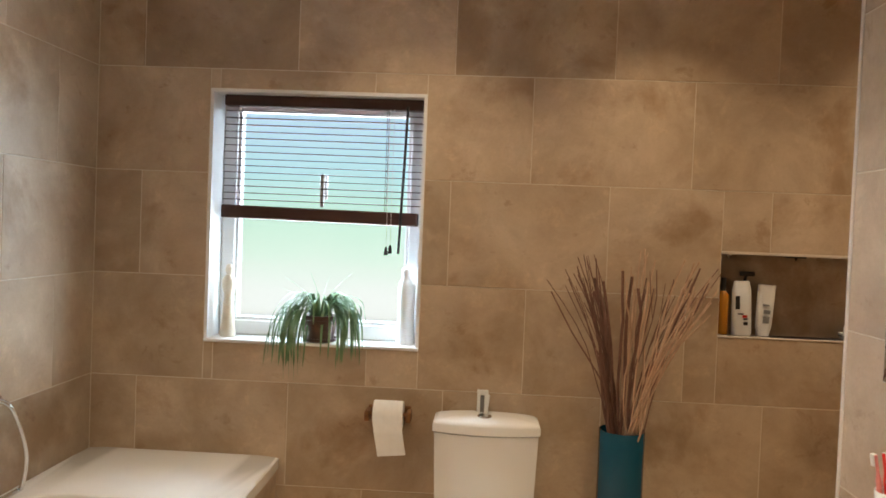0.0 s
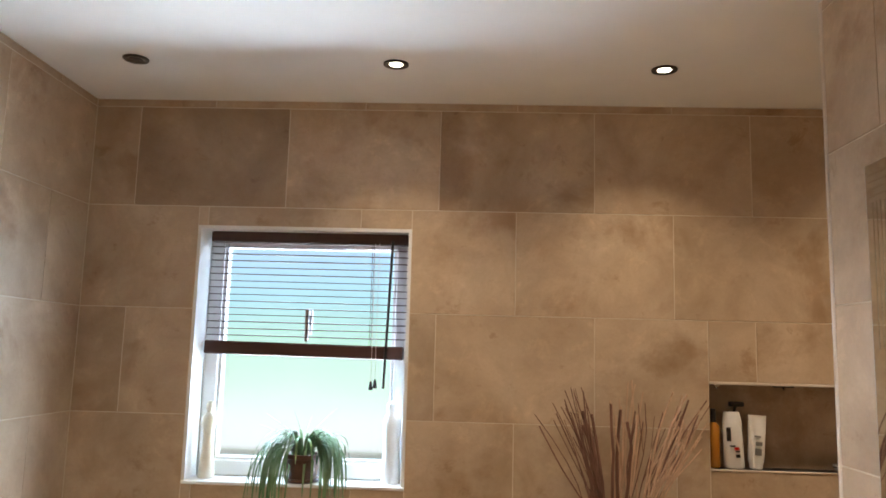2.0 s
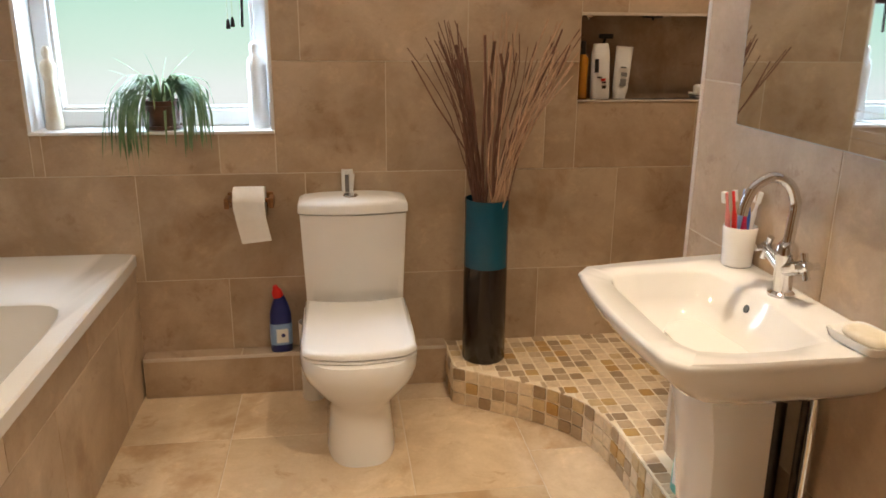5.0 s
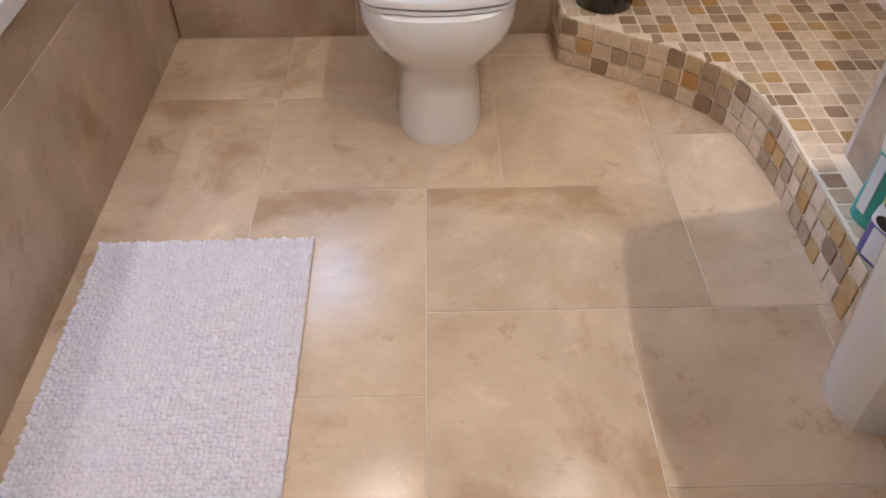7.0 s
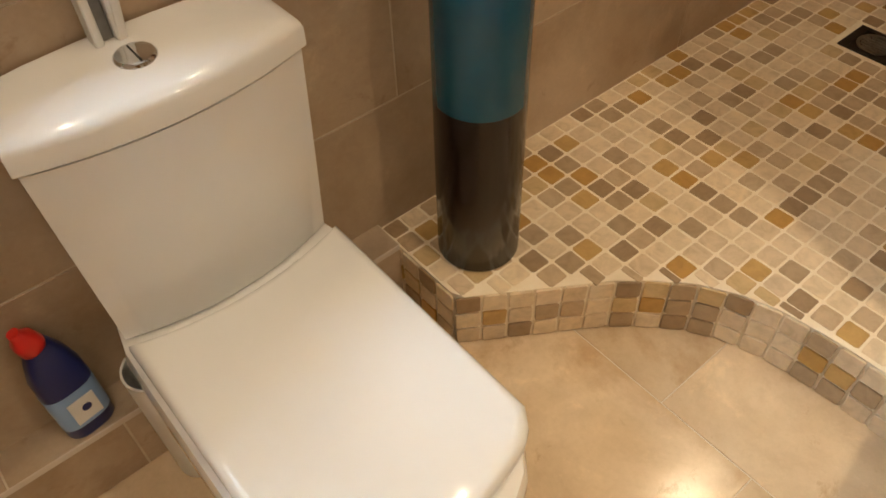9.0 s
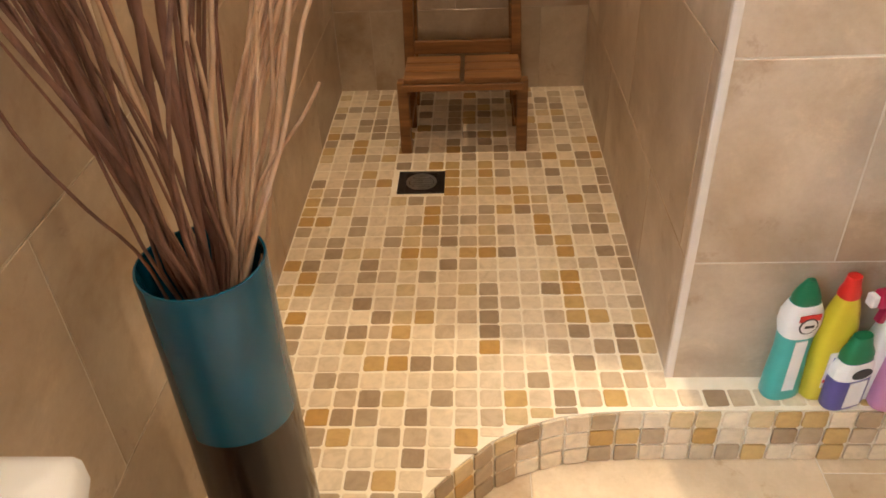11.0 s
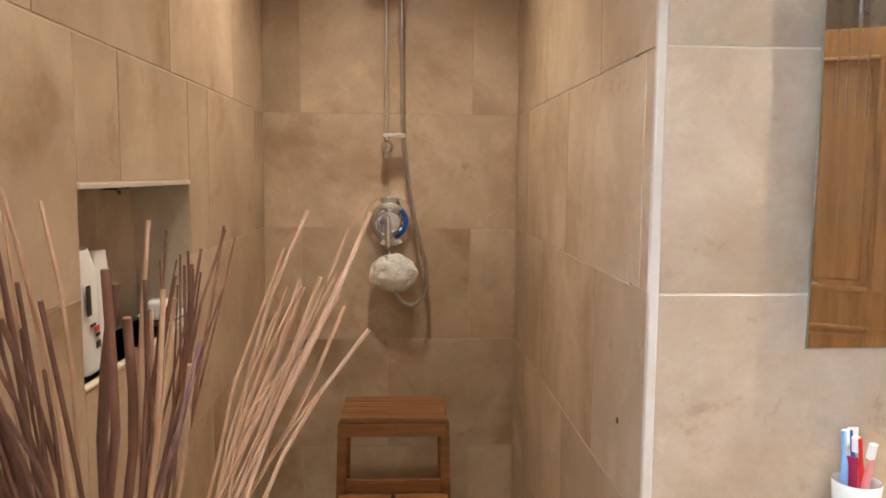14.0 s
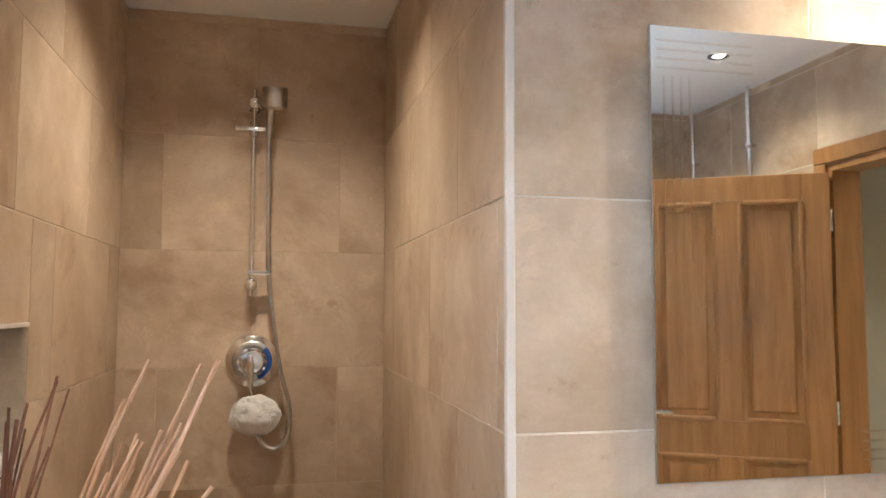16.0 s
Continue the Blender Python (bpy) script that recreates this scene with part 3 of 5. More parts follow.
def make_plant():
    rnd = random.Random(4)
    z0 = WIN[2] + 0.0125
    p = thing("potted_spider_plant", pose(0.888, 0.055, z0), "drooping green spider plant in a brown pot on the windowsill", "plant")
    part("pot", lathe([(0.046, 0), (0.052, 0.004), (0.060, 0.05), (0.064, 0.085), (0.068, 0.088), (0.068, 0.104), (0.061, 0.104), (0.058, 0.09), (0.02, 0.088)], 28), M["pot"], p, smooth=40)
    part("saucer", lathe([(0.052, 0.0), (0.064, 0.003), (0.067, 0.016), (0.063, 0.016), (0.055, 0.006)], 28), M["pot"], p, smooth=40)
    part("soil", moved(lathe([(0.057, 0), (0.03, 0.004), (0.004, 0.006)], 20), pose(0, 0, 0.092)), M["soil"], p)
    for i in range(84):
        a = rnd.uniform(0, 2 * math.pi)
        if rnd.random() < 0.62:
            a = rnd.choice((math.pi, 0.0)) + rnd.gauss(0, 0.55)
        out = rnd.uniform(0.08, 0.185)
        dx, dy = math.cos(a), math.sin(a) * 0.75 - 0.25
        if dy > 0.35:
            dy = 0.35
        rise, fall = rnd.uniform(0.02, 0.075), rnd.uniform(0.0, 0.21)
        tip = (dx * out * 1.12 + rnd.uniform(-0.01, 0.01), dy * out * 0.9, 0.11 - fall)
        if tip[2] < 0.02 and tip[1] > -0.05:
            tip = (tip[0], -0.075 - rnd.uniform(0, 0.03), tip[2])
        elif tip[2] < 0.02:
            tip = (tip[0], min(tip[1], -0.075), tip[2])
        mid = (dx * out * 0.55, min(dy * out * 0.5, 0.05), 0.12 + rise)
        low = ((mid[0] + tip[0]) / 2 + dx * out * 0.18, (mid[1] + tip[1]) / 2 - 0.012, (mid[2] + tip[2]) / 2 + 0.03)
        part("leaf", ribbon([(dx * 0.018, dy * 0.018, 0.096), mid, low, tip], rnd.uniform(0.0055, 0.009)), M["leaf"], p, smooth=60)
    for dx, dz, dy in ((-0.15, 0.17, 0.0), (0.13, 0.20, -0.01), (0.03, 0.18, 0.01), (-0.04, 0.19, -0.02), (0.16, 0.12, -0.01), (-0.17, 0.13, -0.01)):
        part("leaf", ribbon([(0, 0, 0.096), (dx * 0.3, dy * 0.4, 0.10 + dz * 0.45), (dx, dy, 0.08 + dz)], 0.0056), M["leaf"], p, smooth=60)

    for dx, dz in ((-0.075, -0.15), (-0.095, -0.13), (-0.060, -0.12), (-0.115, -0.16), (-0.085, -0.10)):
        part("leaf", ribbon([(dx * 0.2, -0.01, 0.096), (dx * 0.7, -0.06, 0.125), (dx, -0.098, 0.02), (dx * 0.98, -0.102, dz)], 0.0075), M["leaf"], p, smooth=60)


make_plant()
f = part("figurine", lathe([(0.030, 0), (0.032, 0.01), (0.027, 0.05), (0.021, 0.12), (0.018, 0.165), (0.022, 0.185), (0.027, 0.20), (0.026, 0.225), (0.017, 0.238), (0.010, 0.245), (0.015, 0.258), (0.015, 0.272), (0.009, 0.285), (0.002, 0.288)], 24), M["figure"], smooth=50)
f.matrix_world = pose(0.513, 0.075, WIN[2] + 0.0125)
tagged(f, "slender ivory figurine standing in the window recess", "figurine")
f = part("figurine", lathe([(0.036, 0), (0.037, 0.02), (0.033, 0.12), (0.035, 0.22), (0.031, 0.245), (0.020, 0.258), (0.022, 0.275), (0.024, 0.29), (0.016, 0.302), (0.003, 0.306)], 24), M["p_white"], smooth=50)
f.matrix_world = pose(1.222, 0.085, WIN[2] + 0.0125)
tagged(f, "white slender figurine against the window jamb", "figurine")

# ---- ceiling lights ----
# the added shower lamp gets the same fitting, out of view
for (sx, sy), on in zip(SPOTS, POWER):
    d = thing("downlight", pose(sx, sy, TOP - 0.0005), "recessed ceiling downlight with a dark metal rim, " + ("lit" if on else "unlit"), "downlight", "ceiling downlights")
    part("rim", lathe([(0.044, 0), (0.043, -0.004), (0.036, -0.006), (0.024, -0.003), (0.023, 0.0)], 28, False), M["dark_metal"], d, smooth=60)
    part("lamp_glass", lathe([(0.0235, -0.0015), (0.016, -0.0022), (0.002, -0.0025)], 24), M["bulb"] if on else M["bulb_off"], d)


# ---- bath ----
def make_bath():
    b = thing("bathtub", pose(0, 0, 0), "white acrylic bathtub with a flat rim set against the tiled wall", "bathtub")
    x1, y0, h = 0.763, -1.78, 0.559
    cx, cy = x1 / 2 + 0.002, y0 / 2
    hx, hy = (x1 - 0.004) / 2, -y0 / 2 - 0.002
    rings = [squircle(cx, cy, h - 0.045, hx, hy, 60, 64), squircle(cx, cy, h - 0.006, hx, hy, 60, 64), squircle(cx, cy, h, hx - 0.006, hy - 0.006, 40, 64)]
    y1, deck = -0.50, 0.062                  # the wide flat shelf at the window end; the side rims
    ic, ih = (y1 + y0 + deck) / 2, (y1 - y0 - deck) / 2
    for z, inset, power in ((h, 0.0, 9), (h - 0.006, 0.008, 8), (h - 0.06, 0.016, 7), (h - 0.25, 0.04, 6), (h - 0.37, 0.07, 5), (h - 0.41, 0.13, 4), (h - 0.42, 0.22, 3)):
        rings.append(squircle(cx, ic, z, hx - deck - inset, ih - inset * 1.15, power, 64))
    part("tub", loft(rings[:], caps=False), M["acrylic"], b, smooth=35)
    part("tub_floor", loft([squircle(cx, ic, h - 0.4205, hx - deck - 0.20, ih - 0.22, 3, 64), squircle(cx, ic, h - 0.4205, 0.01, 0.01, 2, 64)]), M["acrylic"], b)
    part("waste", moved(lathe([(0.035, 0), (0.033, 0.004), (0.02, 0.005), (0.004, 0.003)], 24), pose(cx, -0.85, h - 0.42)), M["chrome"], b, smooth=50)
    panel = tagged(part("bath_panel", join(box(0.733, 0.7475, y0, -0.002, 0, h - 0.047), box(0.004, 0.733, y0, y0 + 0.02, 0, h - 0.047)), M["grout"]), kind="structure")
    LATER.append((panel, Vector((0.7475, y0, 0)), Y, Z, [(0, 0.28, 0, 0.4), (0.28, 0.88, 0, 0.4), (0.88, 1.48, 0, 0.4), (1.48, 1.778, 0, 0.4), (0, 0.58, 0.4, 0.51), (0.58, 1.18, 0.4, 0.51), (1.18, 1.778, 0.4, 0.51)], ()))


make_bath()
hose = thing("bath_shower_hose", pose(0.0, -0.62, 0.60), "chrome shower hose hanging on the tiled bath wall", "shower hose")
part("wall_outlet", moved(lathe([(0.028, 0), (0.028, 0.006), (0.013, 0.012), (0.013, 0.035)], 20), pose(0, 0, 0.28, 0, 90)), M["chrome"], hose, smooth=50)
part("hose", tube(smooth_line([(0.03, 0, 0.28), (0.06, 0.03, 0.24), (0.07, 0.085, 0.10), (0.06, 0.09, -0.01), (0.05, 0.06, -0.032), (0.035, -0.14, -0.032)], 10), 0.008, 10), M["chrome"], hose, smooth=50)
for px in (0.06, 0.54):
    p = thing("wall_pipe", pose(px, BACK + 0.034, 0, 0, 0, 90), "vertical chrome pipe clipped to the wall behind the door", "pipe", "chrome wall pipes")
    part("tube", tube([(0, 0, 0.0), (0, 0, TOP)], 0.011, 12), M["chrome"], p, smooth=50)
    for z in (0.5, 1.5, 2.2):
        part("clip", join(moved(lathe([(0.016, -0.012), (0.017, 0), (0.016, 0.012)], 14), pose(0, 0, z)), box(-0.034, -0.005, -0.006, 0.006, z - 0.006, z + 0.006)), M["chrome"], p)


# ---- toilet ----
def rounded_d(cx, yb, yf, z, hw, n=40, power=3.2):
    """Outline that is square at the back (yb) and softly rounded at the front (yf)."""
    ring = []
    cy, hy = (yb + yf) / 2, (yb - yf) / 2
    for i in range(n):
        a = 2 * math.pi * i / n
        c, s = math.cos(a), math.sin(a)
        p = 9.0 if s > 0 else power
        r = (abs(c) ** p + abs(s) ** p) ** (-1 / p)
        ring.append((cx + hw * r * c, cy + hy * r * s, z))
    return ring


def lid_ring(z, inset=0.0, n=21):
    """Straight-sided lid: hollowed at the back to clear the cistern, gently bowed in front."""
    hw, ring = 0.182 - inset, []
    for i in range(n):
        u = -1 + 2 * i / (n - 1)
        ring.append((hw * u, -0.146 - inset - 0.030 * (1 - u * u), z))
    for i in range(n):
        u = 1 - 2 * i / (n - 1)
        e = max(0.0, abs(u) - 0.80) / 0.20
        ring.append((hw * u * (1 - 0.012 * e), -0.612 + inset - 0.040 * (1 - u * u) + 0.022 * e * e, z))
    return ring


def make_toilet():
    t = thing("toilet", pose(1.552, 0, 0), "white close-coupled toilet with its square lid closed", "toilet")
    bowl = [rounded_d(0, -0.18, -0.640, z, hw, power=2.8) for z, hw in ((0.0, 0.116), (0.012, 0.117))]
    for yb, yf, z, hw, p in ((-0.17, -0.628, 0.06, 0.110, 2.8), (-0.15, -0.616, 0.16, 0.107, 2.8), (-0.12, -0.628, 0.20, 0.122, 2.6), (-0.08, -0.655, 0.235, 0.157, 2.7), (-0.05, -0.678, 0.28, 0.188, 2.9),
                             (-0.04, -0.686, 0.315, 0.197, 3.0), (-0.04, -0.684, 0.345, 0.195, 3.1), (-0.04, -0.676, 0.364, 0.190, 3.2)):
        bowl.append(rounded_d(0, yb, yf, z, hw, power=p))
    part("bowl", loft(bowl), M["ceramic"], t, smooth=50)
    part("seat", loft([lid_ring(0.3645, 0.004), lid_ring(0.368, 0.0), lid_ring(0.3755, 0.001)]), M["ceramic"], t, smooth=50)
    part("lid", loft([lid_ring(0.3785, 0.003), lid_ring(0.382, -0.001), lid_ring(0.394, 0.0), lid_ring(0.400, 0.006), lid_ring(0.402, 0.016)]), M["ceramic"], t, smooth=50)
    for x in (-0.085, 0.085):
        part("hinge", tube([(x - 0.02, -0.165, 0.372), (x + 0.02, -0.165, 0.372)], 0.008, 12), M["chrome"], t, smooth=50)

    def tank(z, hw, yf, bow):
        ring = []
        for i in range(25):
            u = -1 + 2 * i / 24
            ring.append((hw * u, yf - bow * (1 - u * u), z))
        ring += [(hw, -0.006, z), (0, -0.006, z), (-hw, -0.006, z)]
        return ring
    part("cistern", loft([tank(0.366, 0.172, -0.108, 0.030), tank(0.374, 0.178, -0.113, 0.030), tank(0.55, 0.185, -0.120, 0.031), tank(0.716, 0.191, -0.126, 0.032)]), M["ceramic"], t, smooth=35)
    part("cistern_lid", loft([tank(0.719, 0.193, -0.127, 0.032), tank(0.723, 0.197, -0.131, 0.033), tank(0.750, 0.197, -0.131, 0.033), tank(0.760, 0.193, -0.127, 0.033), tank(0.767, 0.175, -0.116, 0.030), tank(0.773, 0.12, -0.09, 0.02), tank(0.776, 0.05, -0.07, 0.01)]), M["ceramic"], t, smooth=50)
    b = part("flush_button", moved(lathe([(0.027, 0), (0.027, 0.004), (0.024, 0.007), (0.02, 0.006), (0.002, 0.0065)], 28), pose(-0.008, -0.083, 0.7725)), M["chrome"], t, smooth=50)
    part("button_split", box(-0.009, -0.007, -0.103, -0.063, 0.7788, 0.7798), M["p_black"], b)


make_toilet()
a = thing("air_freshener", pose(1.536, -0.026, 0.7745), "small white plastic air freshener standing on the cistern", "air freshener")
part("shell", join(box(-0.022, -0.010, -0.014, 0.014, 0.0, 0.085, 0.003), box(0.006, 0.020, -0.014, 0.014, 0.0, 0.085, 0.003), box(-0.010, 0.006, -0.014, 0.014, 0.068, 0.085, 0.003), moved(box(-0.006, 0.006, -0.010, 0.010, 0, 0.07, 0.002), pose(0.013, -0.006, 0, 0, 6))), M["p_white"], a)
part("gap_insert", box(-0.009, 0.005, -0.004, 0.008, 0.002, 0.066), M["pvc_grey"], a)

h = thing("toilet_roll_holder", pose(1.182, 0, 0.745), "brown wooden toilet roll holder on the tiled wall", "roll holder")
part("wall_plate", box(-0.082, 0.082, -0.012, 0.0, -0.022, 0.034, 0.004), M["teak"], h)
for x in (-0.078, 0.078):
    part("arm", box(x - 0.009, x + 0.009, -0.085, -0.012, -0.012, 0.026, 0.004), M["teak"], h)
part("bar", tube([(-0.078, -0.060, 0.014), (0.078, -0.060, 0.014)], 0.008, 12), M["teak"], h)
r = thing("toilet_roll", pose(1.184, -0.060, 0.759), "white toilet paper roll with a hanging sheet", "toilet roll")
part("roll", moved(lathe([(0.022, -0.055), (0.050, -0.055), (0.051, -0.05), (0.051, 0.05), (0.050, 0.055), (0.022, 0.055)], 36), pose(0, 0, 0, 0, 90)), M["paper"], r, smooth=40)
part("sheet", loft([[(-0.054, -0.0515, 0.0), (0.054, -0.0515, 0.0), (0.054, -0.0505, 0.0), (-0.054, -0.0505, 0.0)], [(-0.047, -0.055, -0.06), (0.060, -0.053, -0.06), (0.060, -0.052, -0.06), (-0.047, -0.054, -0.06)],
                    [(-0.030, -0.052, -0.148), (0.074, -0.050, -0.138), (0.074, -0.049, -0.138), (-0.030, -0.051, -0.148)]]), M["paper"], r)

b = thing("bleach_bottle", pose(1.268, -0.040, 0.1632, 0, 0, 8), "navy toilet cleaner bottle with a red cap on the boxed ledge", "bottle")
part("body", loft([squircle(0, 0, z, hx, hy, 3) for z, hx, hy in ((0, 0.038, 0.026), (0.006, 0.041, 0.028), (0.09, 0.041, 0.028), (0.15, 0.040, 0.027), (0.19, 0.030, 0.022), (0.215, 0.020, 0.016), (0.225, 0.016, 0.014))]), M["p_navy"], b, smooth=45)
part("cap", moved(loft([squircle(0, 0, z, r, r, 2.5) for z, r in ((0, 0.019), (0.004, 0.021), (0.024, 0.019), (0.036, 0.011), (0.046, 0.009))]), pose(-0.004, 0, 0.218, 0, -14)), M["p_red"], b, smooth=45)
part("label", loft([squircle(0, 0, z, 0.0418, 0.0288, 3) for z in (0.03, 0.115)], caps=False), M["p_sky"], b, "pale blue wrap label", smooth=45)
part("label_panel", join(box(-0.020, 0.024, -0.0302, -0.0288, 0.04, 0.095), ), M["p_white"], b)
part("label_mark", moved(lathe([(0.008, 0), (0.008, 0.0012)], 14), pose(0.005, -0.0302, 0.07, 90)), M["p_navy"], b)
b = thing("toilet_brush", pose(1.386, -0.127, 0), "white toilet brush in a round plastic holder on the floor", "toilet brush")
part("holder", lathe([(0.040, 0), (0.042, 0.004), (0.047, 0.295), (0.048, 0.308), (0.044, 0.308), (0.039, 0.02), (0.003, 0.02)], 28), M["p_white"], b, smooth=45)
part("handle", tube([(0.012, 0.004, 0.02), (0.020, 0.006, 0.29)], 0.008, 12), M["p_white"], b, smooth=45)


# ---- shower step: outline of the tiled platform ----
EDGE = [(1.905, 0.0), (1.905, -0.225), (1.918, -0.252), (1.98, -0.293), (2.04, -0.333), (2.10, -0.372), (2.16, -0.412), (2.22, -0.465), (2.275, -0.525), (2.315, -0.595), (2.338, -0.665), (2.349, -0.74), (2.354, -0.82), (2.355, -0.90), (2.355, -1.385)]


def edge_line(step):
    """Points at even spacing along the platform's front, with the outward normal."""
    pts = [Vector((*p, 0)) for p in EDGE]
    lens = [(b - a).length for a, b in zip(pts, pts[1:])]
    total, out, s = sum(lens), [], 0.0
    n = round(total / step)
    for i in range(n + 1):
        s, k = total * i / n, 0
        while k < len(lens) - 1 and s > lens[k]:
            s -= lens[k]
            k += 1
        d = (pts[k + 1] - pts[k]).normalized()
        out.append((pts[k] + d * s, Vector((d.y, -d.x, 0))))
    return out


def front_at(y):
    """Where the platform's front crosses this y."""
    y = min(max(y, -1.384), -0.001)
    return max(a[0] + (b[0] - a[0]) * (y - a[1]) / (b[1] - a[1]) for a, b in zip(EDGE, EDGE[1:]) if b[1] <= y <= a[1])


def make_step():
    ring = [(x + 0.004, y) for x, y in EDGE] + [(RIGHT + 0.002, -1.385), (RIGHT + 0.002, PART - 0.002), (FAR + 0.002, PART - 0.002), (FAR + 0.002, 0.002)]
    ring[0] = (EDGE[0][0] + 0.004, 0.002)
    bm = loft([[(x, y, 0) for x, y in ring], [(x, y, STEP - 0.0012) for x, y in ring]])
    return tagged(part("shower_step", bm, M["mosaic_grout"]), kind="structure")


shower_step = make_step()
PIECE, DEEP = 0.0510, 0.0506        # pitch of the mosaic along x and along y


def chip(seed):
    """One tumbled mosaic stone, worn at its corners; its back lies on z = 0."""
    rnd = random.Random(seed)
    h = PIECE / 2 - 0.0026
    ring = [(-h, -h + 0.0045), (-h + 0.004, -h), (h - 0.0045, -h), (h, -h + 0.004), (h, h - 0.0045), (h - 0.004, h), (-h + 0.0045, h), (-h, h - 0.004)]
    ring = [(x + rnd.uniform(-0.0012, 0.0012), y + rnd.uniform(-0.0012, 0.0012)) for x, y in ring]
    vs = [(x, y, 0) for x, y in ring] + [(x, y, 0.0036) for x, y in ring] + [(x * 0.95, y * 0.95, 0.0046) for x, y in ring]
    fs = []
    for r in (0, 8):
        fs += [(r + i, r + (i + 1) % 8, r + 8 + (i + 1) % 8, r + 8 + i) for i in range(8)]
    return vs, fs + [tuple(range(16, 24))]


CHIPS = [chip(i) for i in range(6)]


def lay_mosaic():
    """Top and face of the platform; the stretch nearest the room is laid piece by piece."""
    rnd = random.Random(11)
    spots = []
    for i in range(-7, 34):
        for j in range(28):
            x, y = 2.263 + (i + 0.5) * 0.0512, -0.046 - (j - 0.5) * DEEP
            if y < -1.36 or (x > RIGHT - 0.01 and y < PART - 0.02):
                continue
            back, front = min(y + DEEP / 2, -0.001), max(y - DEEP / 2, PART + 0.001 if x > RIGHT - 0.01 else -1.384)
            lo, hi = x - 0.0256, min(x + 0.0256, FAR - 0.002)
            lo = max(lo, front_at(y - 0.012) + 0.006, front_at(y + 0.012) + 0.006)
            if y < PART:
                hi = min(hi, RIGHT - 0.005)
            if hi - lo > 0.013 and back - front > 0.013:
                m = Matrix.Translation(((lo + hi) / 2, (back + front) / 2, STEP - 0.0042)) @ Matrix.Diagonal(((hi - lo) / PIECE, (back - front) / PIECE, 1, 1))
                spots.append(m @ pose(0, 0, 0, 0, 0, rnd.choice((0, 90, 180, 270)) + rnd.uniform(-1.0, 1.0)))
    face = []
    for p, n in edge_line(0.0532)[:-1]:
        u = Vector((-n.y, n.x, 0))
        for k in range(3):
            c = p - n * 0.0020 + Z * (0.0245 + k * 0.0493)
            if k == 2:
                c.z -= 0.0006
            m = Matrix((u, Z, n)).transposed().to_4x4()
            if m.determinant() < 0:
                m = Matrix((-u, Z, n)).transposed().to_4x4()
            face.append(Matrix.Translation(c) @ m @ Matrix.Diagonal((1.04, 0.97, 1, 1)))
    spots = [s for s in spots if not (abs(s.translation.x - 3.26) < 0.085 and abs(s.translation.y + 0.335) < 0.085)]
    near = face + sorted(spots, key=lambda s: s.translation.x)
    meshes = [mesh_of("mosaic_stone", vs, fs, M["mosaic"]) for vs, fs in CHIPS]
    for m in near[:300]:
        o = new("mosaic_stone", rnd.choice(meshes))
        o.parent, o.matrix_world = shower_step, m
    verts, faces = [], []
    for m in near[300:]:
        vs, fs = rnd.choice(CHIPS)
        base = len(verts)
        verts += [m @ Vector(v) for v in vs]
        faces += [tuple(base + i for i in f) for f in fs]
    rest = new("mosaic_stones", mesh_of("mosaic_stones", verts, faces, M["mosaic_rest"]))
    rest.parent = shower_step
    tagged(rest, kind="stuff")


d = thing("floor_drain", pose(3.26, -0.335, STEP - 0.0010), "square dark metal shower drain let into the mosaic", "drain")
part("plate", join(box(-0.062, 0.062, -0.070, -0.048, 0, 0.005, 0.001), box(-0.062, 0.062, 0.048, 0.070, 0, 0.005, 0.001), box(-0.062, -0.045, -0.048, 0.048, 0, 0.005, 0.001), box(0.045, 0.062, -0.048, 0.048, 0, 0.005, 0.001), box(-0.045, 0.045, -0.048, 0.048, 0, 0.002)), M["dark_metal"], d)
part("ring", lathe([(0.046, 0.0025), (0.046, 0.006), (0.038, 0.006), (0.038, 0.0025)], 28, False), M["steel"], d, smooth=40)
for i in range(6):
    x = -0.028 + i * 0.0112
    w = math.sqrt(0.036 ** 2 - x * x)
    part("grate_bar", box(x - 0.003, x + 0.003, -w, w, 0.0022, 0.0055, 0.0008), M["steel"], d)


# ---- tall vase with twigs ----
SPRAYS = [  # how many, kind, heading (degrees), its spread, reach, least and most tip height above the vase's floor
    (10, "dark", 180, 24, (0.16, 0.30), (0.74, 0.87)), (12, "dark", 140, 18, (0.11, 0.20), (0.68, 0.89)), (3, "thick", 150, 30, (0.08, 0.16), (0.68, 0.82)),
    (3, "thick", 290, 60, (0.015, 0.06), (0.77, 0.88)), (6, "dark", 320, 36, (0.05, 0.16), (0.76, 0.89)), (13, "pale", 310, 17, (0.18, 0.36), (0.74, 0.90)),
    (6, "pale", 60, 30, (0.07, 0.16), (0.80, 0.94)), (7, "dark", 352, 14, (0.18, 0.31), (0.78, 0.87)), (4, "pale", 330, 60, (0.03, 0.13), (0.70, 0.88))]


